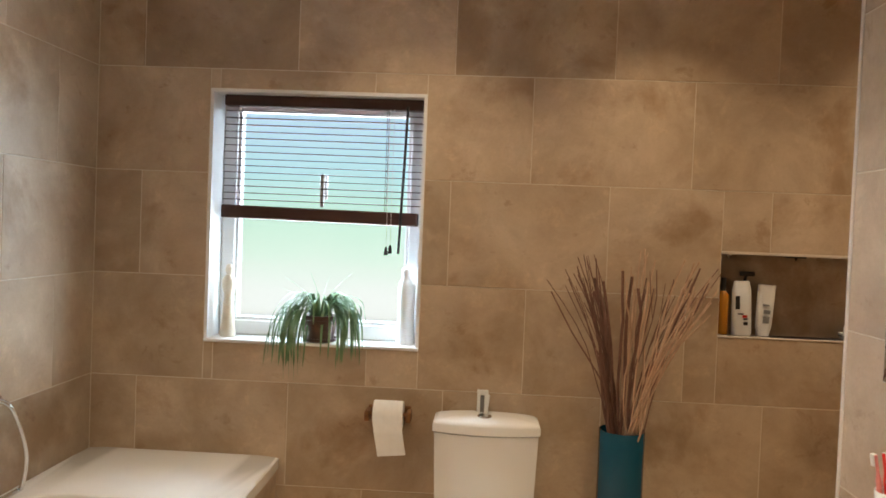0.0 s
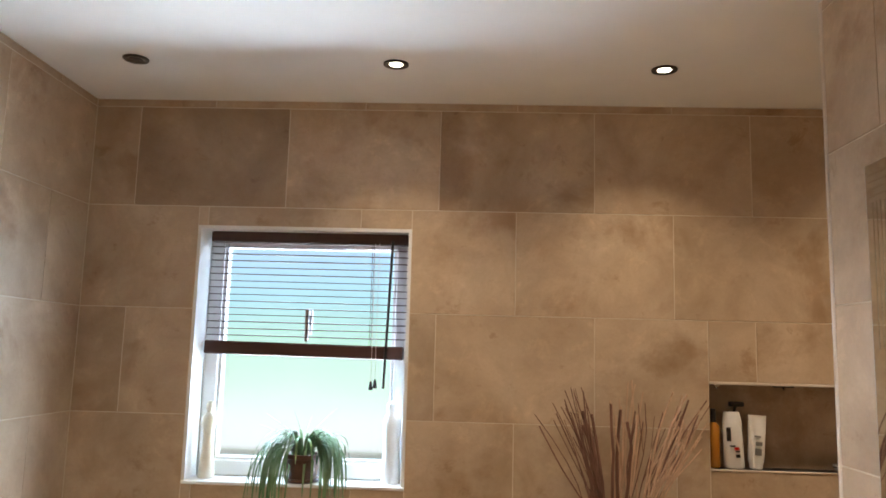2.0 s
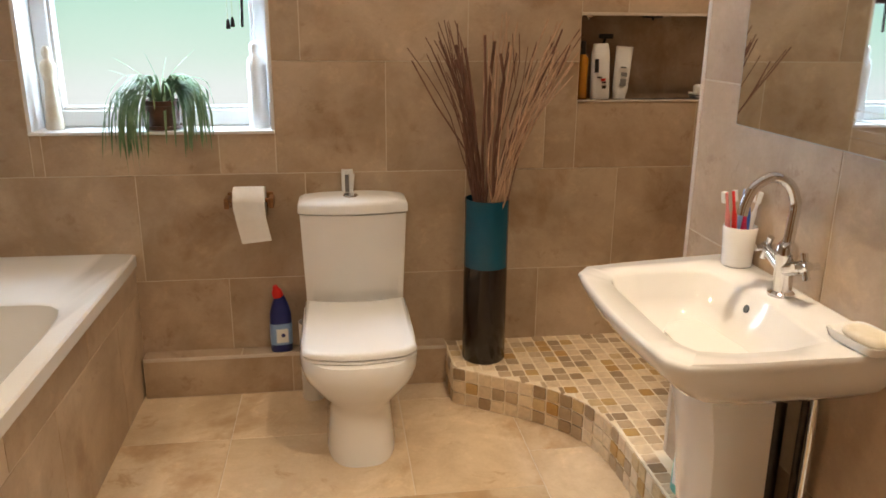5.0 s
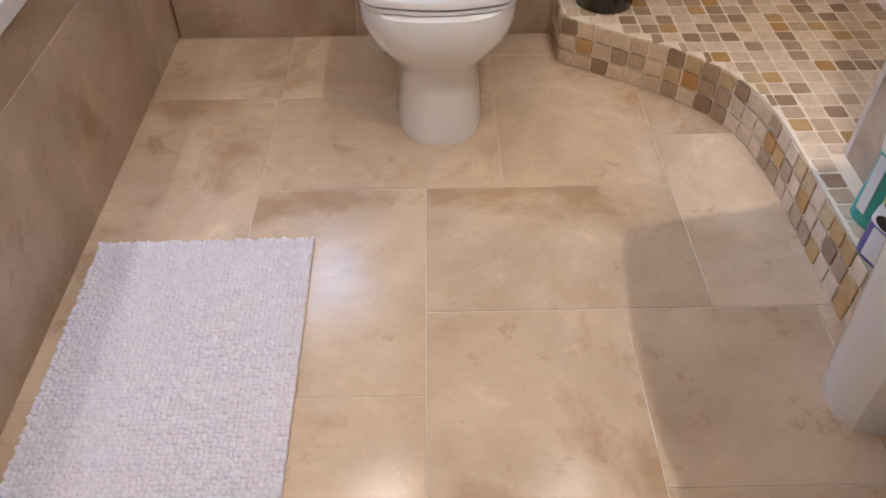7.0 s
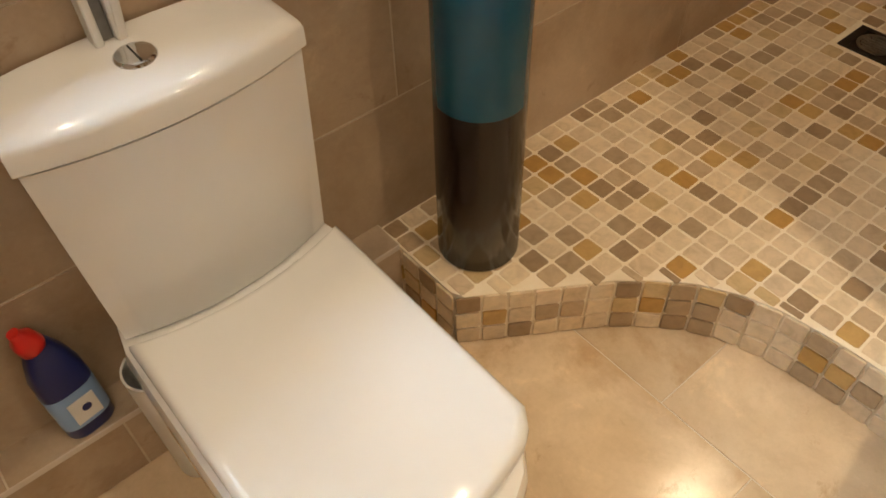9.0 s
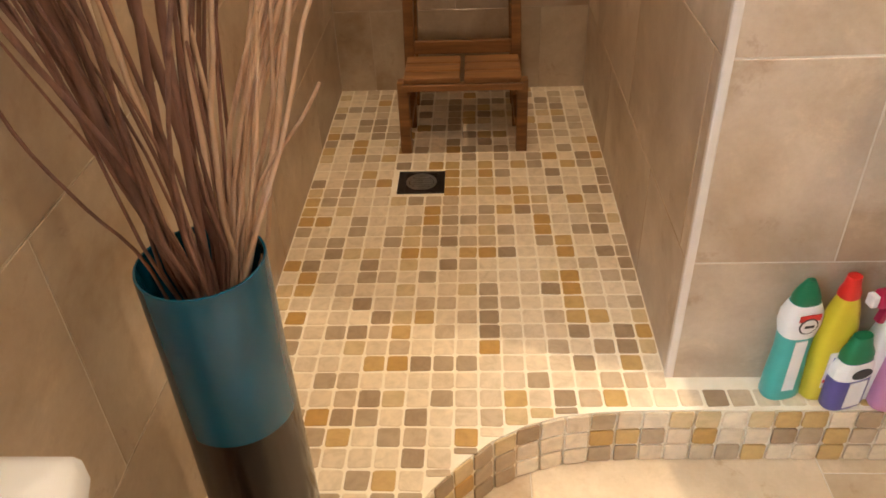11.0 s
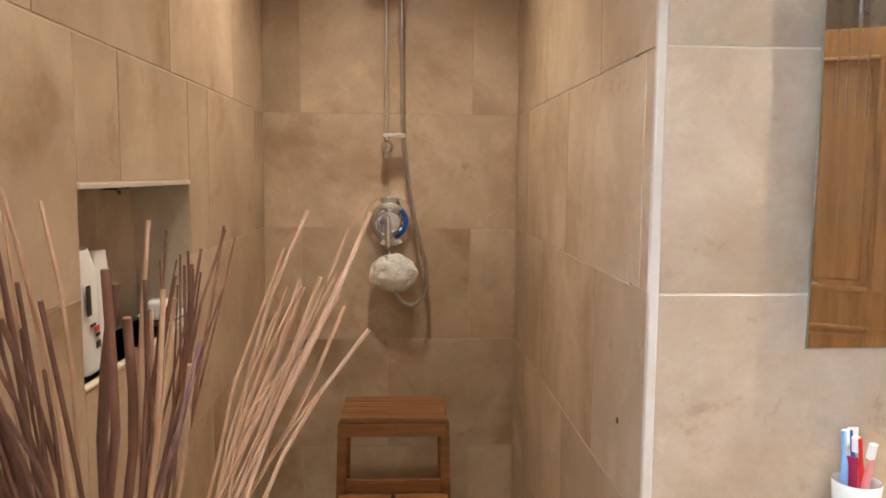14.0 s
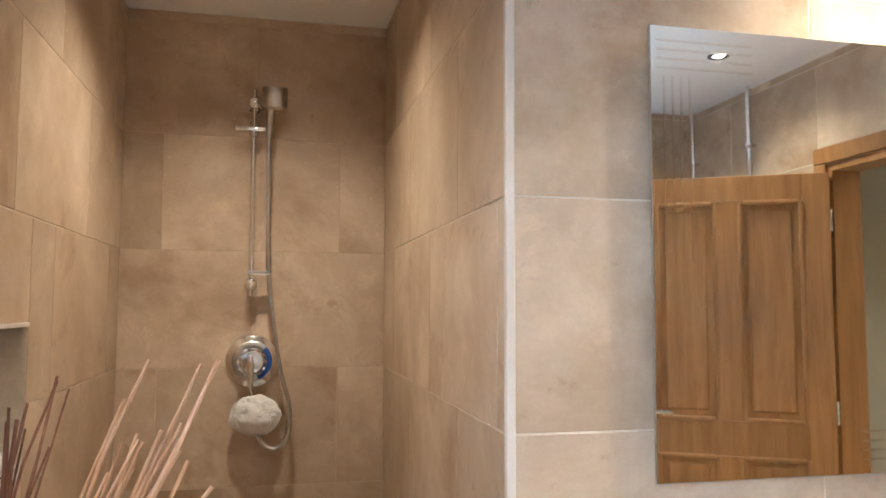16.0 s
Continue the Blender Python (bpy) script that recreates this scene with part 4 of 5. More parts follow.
def make_vase():
    rnd = random.Random(8)
    v = thing("tall_vase", pose(2.034, -0.165, STEP + 0.0005), "tall cylindrical vase, teal above and blackish brown below", "vase")
    part("lower_body", lathe([(0.077, 0), (0.081, 0.004), (0.081, 0.20), (0.0805, 0.372)], 40), M["umber"], v, smooth=50)
    part("upper_body", lathe([(0.0805, 0.372), (0.080, 0.50), (0.0805, 0.620), (0.080, 0.624), (0.077, 0.624), (0.0755, 0.60), (0.073, 0.38), (0.003, 0.375)], 40), M["teal"], v, "teal glazed upper half", smooth=50)
    s = thing("twig_bundle", pose(2.034, -0.165, STEP + 0.376), "spray of dark and pale dried twigs fanning out of the vase", "twigs")
    for count, kind, heading, spread, reaches, tops in SPRAYS:
        for i in range(count):
            a = radians(heading + rnd.gauss(0, 1) * spread * 0.6)
            c, sn = math.cos(a), math.sin(a)
            k = rnd.random() ** 0.8
            reach = reaches[0] + (reaches[1] - reaches[0]) * k
            if sn > 0:
                reach = min(reach, 0.148 / max(sn, 0.2))
            top = rnd.uniform(*tops) - 0.03 * k
            r0 = min(0.058, 0.012 + reach * rnd.uniform(0.10, 0.24))
            neck = Vector((c * r0 + rnd.uniform(-0.018, 0.018), sn * r0 + rnd.uniform(-0.018, 0.018) - 0.008, 0.25))
            start = Vector((-c * 0.03 * rnd.random(), -sn * 0.03 * rnd.random(), 0.0))
            tip = Vector((c * reach, sn * reach, top))
            bow, sway = (rnd.uniform(1.15, 1.45) if kind == "pale" else rnd.uniform(1.3, 1.75)), Vector((rnd.uniform(-1, 1), rnd.uniform(-1, 1), 0)) * 0.016
            line = [start, (start + neck) / 2]
            for f in (0.0, 0.14, 0.28, 0.42, 0.56, 0.70, 0.84, 1.0):
                g = f ** bow
                p = Vector((neck.x + (tip.x - neck.x) * g, neck.y + (tip.y - neck.y) * g, neck.z + (tip.z - neck.z) * f))
                line.append(p + sway * math.sin(f * math.pi * 2) + Vector((rnd.uniform(-1, 1), rnd.uniform(-1, 1), 0)) * 0.0026)
            r = {"thick": rnd.uniform(0.0052, 0.0074), "pale": rnd.uniform(0.0024, 0.0040), "dark": rnd.uniform(0.0018, 0.0033)}[kind]
            mat = M["stick_pale"] if kind == "pale" else M["stick"]
            n = len(line)
            t = part("twig", tube(line, r, 7, [r * (1.05 - (0.12 if kind == "thick" else 0.26) * q / n) for q in range(n)]), mat, s, smooth=70)
            if kind == "thick":
                d = (line[-1] - line[-2]).normalized()
                part("cut_end", tube([line[-1] - d * 0.001, line[-1] + d * 0.0012], r * 0.86, 7), M["stick_end"], t, "brown cut end")
            elif rnd.random() < 0.6:
                q = rnd.choice((5, 6, 7))
                p, e = line[q], line[-1]
                side = Vector((rnd.uniform(-0.03, 0.03), rnd.uniform(-0.03, 0.02), rnd.uniform(-0.06, 0.0)))
                part("side_twig", tube([p, p.lerp(e, 0.5) + side * 0.55, e + side], r * 0.6, 5, [r * 0.8, r * 0.7, r * 0.6]), mat, t, smooth=70)
    for mat, ends in (("stick", [(-0.02, 0.02, 0.0), (-0.035, 0.045, 0.255), (-0.055, 0.085, 0.36), (-0.065, 0.125, 0.46), (-0.07, 0.145, 0.60)]), ("stick_pale", [(0.02, 0.0, 0.0), (0.030, -0.055, 0.255), (0.035, -0.085, 0.34), (0.05, -0.14, 0.41), (0.06, -0.165, 0.45)])):
        part("stray_twig", tube(smooth_line([Vector(e) for e in ends], 4), 0.0024, 6), M[mat], s, smooth=70)


make_vase()


# ---- niche contents ----
def bottle(name, m, label, sections, mat, cap, capmat, power=3.0, category="bottle"):
    b = thing(name, m, label, category)
    part("body", loft([squircle(0, 0, z, hx, hy, power, 28) for z, hx, hy in sections]), mat, b, smooth=45)
    if cap:
        z, r, h = cap
        part("cap", loft([squircle(0, 0, z + a * h, r * k, r * k, 2.0, 24) for a, k in ((0, 0.94), (0.05, 1), (0.9, 0.97), (1, 0.88))]), capmat, b, smooth=45)
    return b


nz = NICHE[2] + 0.0065
bottle("shower_gel_bottle", pose(2.432, 0.05, nz), "amber shower gel bottle with a dark pump top in the niche", [(0, 0.02, 0.02), (0.004, 0.022, 0.022), (0.15, 0.022, 0.022), (0.165, 0.010, 0.010)], M["p_amber"], (0.165, 0.010, 0.05), M["p_black"], 2.2)
b = bottle("shampoo_bottle", pose(2.505, 0.045, nz, 0, -2), "white shampoo bottle with small dark print in the niche", [(0, 0.034, 0.022), (0.008, 0.036, 0.024), (0.17, 0.034, 0.022), (0.205, 0.028, 0.012)], M["p_white"], None, None)
part("print", join(box(-0.030, -0.014, -0.0258, -0.0245, 0.10, 0.15), box(0.0, 0.016, -0.0258, -0.0245, 0.04, 0.052), box(0.0, 0.016, -0.0258, -0.0245, 0.06, 0.066), box(-0.02, 0.0, -0.0258, -0.0245, 0.08, 0.085)), M["p_black"], b)
part("red_print", box(-0.004, 0.014, -0.0258, -0.0245, 0.068, 0.078), M["p_red"], b)
b = bottle("conditioner_tube", pose(2.585, 0.05, nz, 0, 3), "white conditioner tube with grey print in the niche", [(0, 0.022, 0.020), (0.02, 0.024, 0.021), (0.03, 0.028, 0.021), (0.12, 0.031, 0.016), (0.195, 0.034, 0.004)], M["p_white"], None, None)
part("print", join(box(-0.012, 0.012, -0.0238, -0.0215, 0.05, 0.075), box(-0.010, 0.014, -0.0225, -0.0195, 0.085, 0.10), box(-0.014, 0.008, -0.0215, -0.017, 0.115, 0.121)), M["pvc_grey"], b)
r = thing("razor", pose(2.535, 0.085, nz + 0.0), "black razor leaning behind the bottles in the niche", "razor")
part("handle", tube(smooth_line([(-0.05, 0, 0.0), (-0.03, 0.012, 0.12), (0.0, 0.02, 0.225)], 6), 0.006, 8), M["p_black"], r, smooth=50)
part("head", box(-0.028, 0.028, 0.004, 0.022, 0.222, 0.240, 0.004), M["p_black"], r)
d = thing("soap_dish", pose(2.93, 0.045, nz), "white soap dish with a dark stripe in the niche", "soap dish")
part("dish", loft([squircle(0, 0, z, hx, hy, 4) for z, hx, hy in ((0, 0.045, 0.035), (0.004, 0.05, 0.04), (0.018, 0.055, 0.044), (0.022, 0.055, 0.044), (0.020, 0.050, 0.039), (0.010, 0.042, 0.032))]), M["p_white"], d, smooth=45)
part("stripe", loft([squircle(0, 0, z, 0.0556, 0.0446, 4) for z in (0.012, 0.016)], caps=False), M["p_black"], d)
part("soap_bar", loft([squircle(0, 0, z, hx, hy, 3) for z, hx, hy in ((0.012, 0.036, 0.024), (0.02, 0.042, 0.03), (0.045, 0.042, 0.03), (0.054, 0.034, 0.022))]), M["ceramic"], d, smooth=60)
for x, w in ((2.445, 0.012), (2.695, 0.036)):
    k = thing("suction_hook", pose(x, 0.05, NICHE[3] - 0.0005), "small dark hook stuck under the top of the niche", "hook", "niche hooks")
    part("plate", box(-w, w, -0.016, 0.016, -0.016, -0.0, 0.004), M["p_black"] if w > 0.02 else M["chrome"], k)
    part("peg", tube([(0, 0, -0.014), (0, -0.008, -0.026)], 0.004, 8), M["chrome"], k)


# ---- shower fittings on the far wall ----
def make_shower():
    s = thing("shower_rail", pose(FAR, -0.43, 0), "chrome riser rail with hand shower and hose on the tiled wall", "shower")
    x = -0.060
    part("rail", tube([(x, 0, 1.49), (x, 0, 2.20)], 0.0095, 16), M["chrome"], s, smooth=50)
    for z in (1.53, 2.15):
        br = part("bracket", join(tube([(0, 0, z), (x - 0.004, 0, z)], 0.012, 16), moved(lathe([(0.022, 0), (0.022, 0.006), (0.014, 0.010)], 20), pose(-0.010, 0, z, 0, 90)), ), M["chrome"], s, smooth=50)
        part("bracket_cap", moved(lathe([(0.0195, -0.006), (0.021, 0.0), (0.0195, 0.010), (0.012, 0.015), (0.002, 0.016)], 24), pose(x - 0.006, 0, z, 0, -90)), M["chrome"], br, smooth=50)
    part("slider", join(box(x - 0.022, x + 0.012, -0.066, 0.062, 2.050, 2.068, 0.007), tube([(x, 0, 2.035), (x, 0, 2.085)], 0.016, 16)), M["chrome"], s, smooth=40)
    part("holder", tube([(x - 0.02, -0.052, 2.040), (x - 0.02, -0.052, 2.080)], 0.014, 14), M["steel"], s, smooth=50)
    h = part("hand_shower", tube([(x - 0.020, -0.052, 2.03), (x - 0.024, -0.056, 2.12), (x - 0.040, -0.062, 2.16)], 0.013, 16, [0.011, 0.015, 0.018]), M["steel"], s, smooth=50)
    part("head", moved(lathe([(0.020, -0.01), (0.040, 0.0), (0.043, 0.006), (0.043, 0.062), (0.040, 0.068), (0.003, 0.068)], 28), pose(x - 0.030, -0.068, 2.135, 0, -14)), M["steel"], h, smooth=45)
    hose = smooth_line([(x - 0.020, -0.050, 2.03), (x - 0.018, -0.052, 1.85), (x - 0.016, -0.056, 1.62), (x - 0.015, -0.064, 1.50), (x - 0.018, -0.100, 1.26), (x - 0.02, -0.135, 1.12), (x - 0.02, -0.133, 1.03), (x - 0.018, -0.10, 0.985), (x - 0.012, -0.055, 0.995), (x + 0.03, -0.015, 1.06), (x + 0.05, 0.0, 1.13)], 8)
    rings = [0.0078 if i % 2 else 0.0068 for i in range(len(hose))]
    part("hose", tube(hose, 0.0075, 10, rings), M["steel"], s, smooth=70)
    part("hose_guide", box(x - 0.03, x, -0.068, 0.012, 1.56, 1.575, 0.003), M["chrome"], s)
    v = thing("shower_valve", pose(FAR, -0.44, 1.268), "round chrome shower mixer with a lever on the tiled wall", "shower valve")
    part("plate", moved(lathe([(0.092, 0), (0.092, 0.006), (0.084, 0.014), (0.050, 0.018), (0.046, 0.02)], 40), pose(0, 0, 0, 0, -90)), M["chrome"], v, smooth=45)
    part("ring", moved(lathe([(0.066, 0.012), (0.068, 0.024), (0.058, 0.030), (0.048, 0.028)], 36, False), pose(0, 0, 0, 0, -90)), M["steel"], v, smooth=45)
    # blue arc stands in for what the chrome reflects on this side
    part("temperature_mark", tube([(-0.030, -0.058 * math.cos(radians(q)), 0.058 * math.sin(radians(q))) for q in range(-70, 56, 9)], 0.0085, 8), M["p_blue"], v, "blue arc imitating a reflection in the chrome")
    for q in range(0, 360, 30):
        part("grip_rib", tube([(-0.020, 0.046 * math.cos(radians(q)), 0.046 * math.sin(radians(q))), (-0.052, 0.043 * math.cos(radians(q)), 0.043 * math.sin(radians(q)))], 0.007, 8), M["chrome"], v, smooth=60)
    part("knob", moved(lathe([(0.046, 0.016), (0.044, 0.050), (0.036, 0.060), (0.003, 0.062)], 32), pose(0, 0, 0, 0, -90)), M["chrome"], v, smooth=45)
    part("lever", join(tube([(-0.050, 0.004, 0.02), (-0.062, 0.004, -0.03), (-0.068, 0.004, -0.085)], 0.012, 12, [0.013, 0.012, 0.010])), M["chrome"], v, smooth=50)
    part("outlet", tube([(0, 0, -0.138), (-0.02, 0, -0.138)], 0.014, 14), M["chrome"], v)


make_shower()


def make_puff():
    """Gathered net: many crimped frills round one knot."""
    rnd = random.Random(3)
    p = thing("net_sponge", pose(FAR - 0.064, -0.455, 1.092), "white net bath sponge hanging from the shower lever", "sponge")
    bm = bmesh.new()
    bmesh.ops.create_icosphere(bm, subdivisions=5, radius=1)
    for v in bm.verts:
        w = v.co.copy()
        v.co = Vector((w.x * 0.048, w.y * 0.080, w.z * 0.064)) * (1 + 0.16 * noise.noise(w * 2.2) + 0.05 * noise.noise(w * 8))
    for k in range(70):
        axis = Vector((rnd.gauss(0, 1), rnd.gauss(0, 1), rnd.gauss(0, 1))).normalized()
        a = axis.orthogonal().normalized()
        b = axis.cross(a)
        phase, n, rows = rnd.uniform(0, 6.3), 26, []
        for r, rise in ((0.10, 0.92), (0.24, 1.00), (0.34, 1.04)):
            row = []
            for i in range(n):
                t = 2 * math.pi * i / n
                size = r * (1 + 0.22 * math.sin(4 * t + phase))
                q = a * math.cos(t) * size + b * math.sin(t) * size + axis * (rise + 0.03 * math.sin(7 * t + phase))
                row.append(bm.verts.new((q.x * 0.044, q.y * 0.075, q.z * 0.060)))
            rows.append(row)
        for u, v in zip(rows, rows[1:]):
            for i in range(n):
                bm.faces.new((u[i], u[(i + 1) % n], v[(i + 1) % n], v[i]))
    part("net", bm, M["puff"], p, smooth=80)
    part("cord", tube([(0, 0, 0.03), (-0.002, 0.02, 0.09), (0, 0.024, 0.115)], 0.0016, 6), M["p_white"], p)


make_puff()
# screw hole: a flat black disc stands for its dark inside
p = thing("screw_hole", pose(2.611, PART + 0.0005, 0.978), "small dark screw hole in the tiled partition wall, drawn as a disc", "wall plug")
part("plug", moved(lathe([(0.0065, 0), (0.0065, 0.0012), (0.003, 0.0016), (0.0005, 0.001)], 14), pose(0, 0, 0, -90)), M["p_black"], p)


# ---- step stool ----
def make_stool():
    s = thing("step_stool", pose(3.455, -0.460, STEP + 0.0005), "small brown wooden step stool standing on the mosaic", "stool")
    w = 0.182
    for side in (-1, 1):
        y = side * w
        part("front_leg", moved(box(-0.014, 0.026, -0.017, 0.017, 0, 0.235, 0.003), pose(0, y, 0, 0, 3)), M["teak"], s)
        part("back_leg", moved(box(-0.02, 0.02, -0.016, 0.016, 0, 0.492, 0.003), pose(0.185, y * 0.97, 0, side * 1.6, -1.5)), M["teak"], s)
        part("rear_leg", moved(box(-0.018, 0.018, -0.016, 0.016, 0, 0.492, 0.003), pose(0.36, y * 0.97, 0, side * 1.6, -2.5)), M["teak"], s)
        part("side_rail", box(0.0, 0.36, y * 0.93 - 0.010, y * 0.93 + 0.010, 0.085, 0.115, 0.002), M["teak"], s)
        part("step_rail", box(0.0, 0.20, y * 0.93 - 0.012, y * 0.93 + 0.012, 0.195, 0.235, 0.002), M["teak"], s)
        part("top_rail", box(0.17, 0.36, y * 0.84 - 0.012, y * 0.84 + 0.012, 0.450, 0.490, 0.002), M["teak"], s)
    for x in (0.0, 0.062, 0.124):
        for y in (-0.091, 0.091):
            part("step_board", box(x - 0.018, x + 0.038, y - 0.085, y + 0.085, 0.237, 0.255, 0.003), M["teak"], s)
    part("step_edge", box(-0.026, 0.0, -w, w, 0.215, 0.236, 0.003), M["teak"], s)
    part("cross_rail", box(0.165, 0.185, -0.165, 0.165, 0.258, 0.300, 0.003), M["teak"], s)
    for x in (0.150, 0.212, 0.274, 0.336):
        part("top_board", box(x - 0.004, x + 0.052, -w + 0.012, w - 0.012, 0.496, 0.512, 0.003), M["teak"], s)
    part("top_front", box(0.146, 0.166, -w + 0.013, w - 0.013, 0.450, 0.495, 0.003), M["teak"], s)


make_stool()


# ---- basin ----
BZ = 0.847


def make_basin():
    b = thing("pedestal_basin", pose(RIGHT, -1.476, 0), "white ceramic pedestal basin with a wide square bowl", "basin")

    def outline(z, hw, front, back=-0.002, bow=0.02, n=15):
        """Soft rectangle whose front bows out towards the room."""
        pts = []
        corner = 0.020 * hw / 0.275
        for i in range(n):
            u = -1 + 2 * i / (n - 1)
            e = max(0, abs(u) - 0.86) / 0.14
            pts.append((-front - bow * (1 - u * u) + corner * e * e, -hw * u * (1 - 0.02 * e), z))
        pts += [(-front * 0.72, -hw * 1.005, z), (-front * 0.4, -hw, z), (back, -hw * 0.99, z), (back, 0, z), (back, hw * 1.22, z), (-front * 0.4, hw * 1.13, z), (-front * 0.72, hw * 1.055, z)]
        return pts

    outer = [outline(BZ - 0.170, 0.10, 0.20, bow=0.0), outline(BZ - 0.145, 0.15, 0.26), outline(BZ - 0.095, 0.222, 0.350), outline(BZ - 0.045, 0.262, 0.402), outline(BZ - 0.020, 0.271, 0.414), outline(BZ - 0.008, 0.273, 0.417), outline(BZ, 0.269, 0.411)]
    n = len(outer[0])
    inner = []
    for z, hw, f0, f1, p in ((BZ - 0.001, 0.228, 0.378, 0.088, 5.5), (BZ - 0.010, 0.220, 0.370, 0.094, 5.5), (BZ - 0.06, 0.205, 0.355, 0.112, 5), (BZ - 0.105, 0.17, 0.32, 0.145, 4), (BZ - 0.122, 0.10, 0.28, 0.20, 3), (BZ - 0.124, 0.02, 0.25, 0.235, 2)):
        ring = []
        for (px, py, pz) in outer[-1]:
            a = math.atan2(py / 0.272, (px + 0.21) / 0.21)
            c, s = math.cos(a), math.sin(a)
            r = (abs(c) ** p + abs(s) ** p) ** (-1 / p)
            ring.append((-(f0 + f1) / 2 + (f0 - f1) / 2 * r * c, hw * r * s, z))
        inner.append(ring)
    bm = loft(outer + inner)
    bmesh.ops.bevel(bm, geom=[e for e in bm.edges if all(abs(v.co.z - BZ) < 1e-4 for v in e.verts) and e.calc_length() < 0.08 and len(e.link_faces) == 2 and any(abs(f.normal.z) < 0.9 for f in e.link_faces)], offset=0.003, segments=2, affect="EDGES")
    part("bowl", bm, M["ceramic"], b, smooth=62)
    ped = []
    for z, y0, y1, x0 in ((0, -0.075, 0.075, -0.190), (0.03, -0.078, 0.078, -0.195), (0.30, -0.086, 0.086, -0.205), (0.55, -0.100, 0.100, -0.225), (BZ - 0.10, -0.112, 0.118, -0.262)):
        m = (y0 + y1) / 2
        back = -0.062 - 0.05 * z
        ring = [(back, y0, z), (x0 * 0.55, y0, z), (x0 + 0.055, y0, z), (x0 + 0.02, y0 + 0.012, z), (x0, y0 + 0.045, z), (x0 - 0.004, m, z), (x0, y1 - 0.045, z), (x0 + 0.02, y1 - 0.012, z), (x0 + 0.055, y1, z), (x0 * 0.55, y1, z), (back, y1, z)]
        ped.append([(px, py + 0.040, pz) for px, py, pz in ring])
    part("pedestal", loft(ped), M["ceramic"], b, smooth=38)
    part("overflow", moved(lathe([(0.009, 0), (0.009, 0.002), (0.002, 0.002)], 18), pose(-0.1115, 0.055, BZ - 0.037, 0, -72)), M["p_black"], b)
    part("waste", moved(lathe([(0.030, 0), (0.028, 0.004), (0.016, 0.006), (0.003, 0.006)], 24), pose(-0.245, 0, BZ - 0.1235)), M["chrome"], b, smooth=45)
    t = thing("mixer_tap", pose(RIGHT - 0.052, -1.440, BZ - 0.001), "chrome swan-neck mixer tap with cross handles on the basin", "tap")
    part("base", lathe([(0.027, 0), (0.027, 0.006), (0.020, 0.012), (0.019, 0.07), (0.024, 0.085), (0.021, 0.105), (0.013, 0.115)], 24), M["chrome"], t, smooth=45)
    part("spout", tube(smooth_line([(0, 0, 0.10), (0.004, 0, 0.16), (0.004, 0.0, 0.195), (-0.012, 0.004, 0.232), (-0.045, 0.010, 0.245), (-0.078, 0.016, 0.225), (-0.092, 0.018, 0.192), (-0.096, 0.018, 0.168)], 7), 0.011, 14), M["chrome"], t, smooth=50)
    for side in (-1, 1):
        d = Vector((-0.012, side, 0.40)).normalized()
        a0, a1 = Vector((0, 0, 0.055)) + d * 0.012, Vector((0, 0, 0.055)) + d * 0.066
        h = part("valve", tube([a0, a1], 0.015, 16, [0.015, 0.0135]), M["chrome"], t, smooth=45)
        u = d.cross(X).normalized()
        for k in range(2):
            q = u if k == 0 else d.cross(u)
            part("cross_handle", tube([a1 + q * 0.027 + d * 0.008, a1 + d * 0.008, a1 - q * 0.027 + d * 0.008], 0.006, 10, [0.0075, 0.0055, 0.0075]), M["chrome"], h, smooth=45)
        part("handle_cap", tube([a1, a1 + d * 0.020], 0.012, 14, [0.013, 0.009]), M["chrome"], h, smooth=45)
    for k, (px, py) in enumerate(((-0.030, -0.052), (-0.024, -0.074))):
        p = thing("supply_pipe", pose(RIGHT + px, -1.50 + py + 0.01, 0), "chrome and dark supply pipe behind the basin pedestal", "pipe", "basin pipes")
        part("tube", tube([(0, 0, 0), (0, 0, BZ - 0.14)], 0.0078, 12), M["dark_metal"] if k == 0 else M["chrome"], p, smooth=50)
        part("coupling", join(moved(lathe([(0.011, -0.018), (0.012, -0.015), (0.012, 0.015), (0.011, 0.018)], 14), pose(0, 0, 0.27)), ), M["chrome"], p)
        part("floor_collar", moved(lathe([(0.018, 0), (0.016, 0.008), (0.009, 0.012)], 16), pose(0, 0, 0)), M["chrome"], p)
    p = thing("waste_pipe", pose(RIGHT - 0.045, -1.475, 0), "dark waste pipe behind the basin pedestal", "pipe")
    part("tube", tube([(0, 0, 0), (0, 0, BZ - 0.17)], 0.019, 14), M["dark_metal"], p, smooth=50)


make_basin()


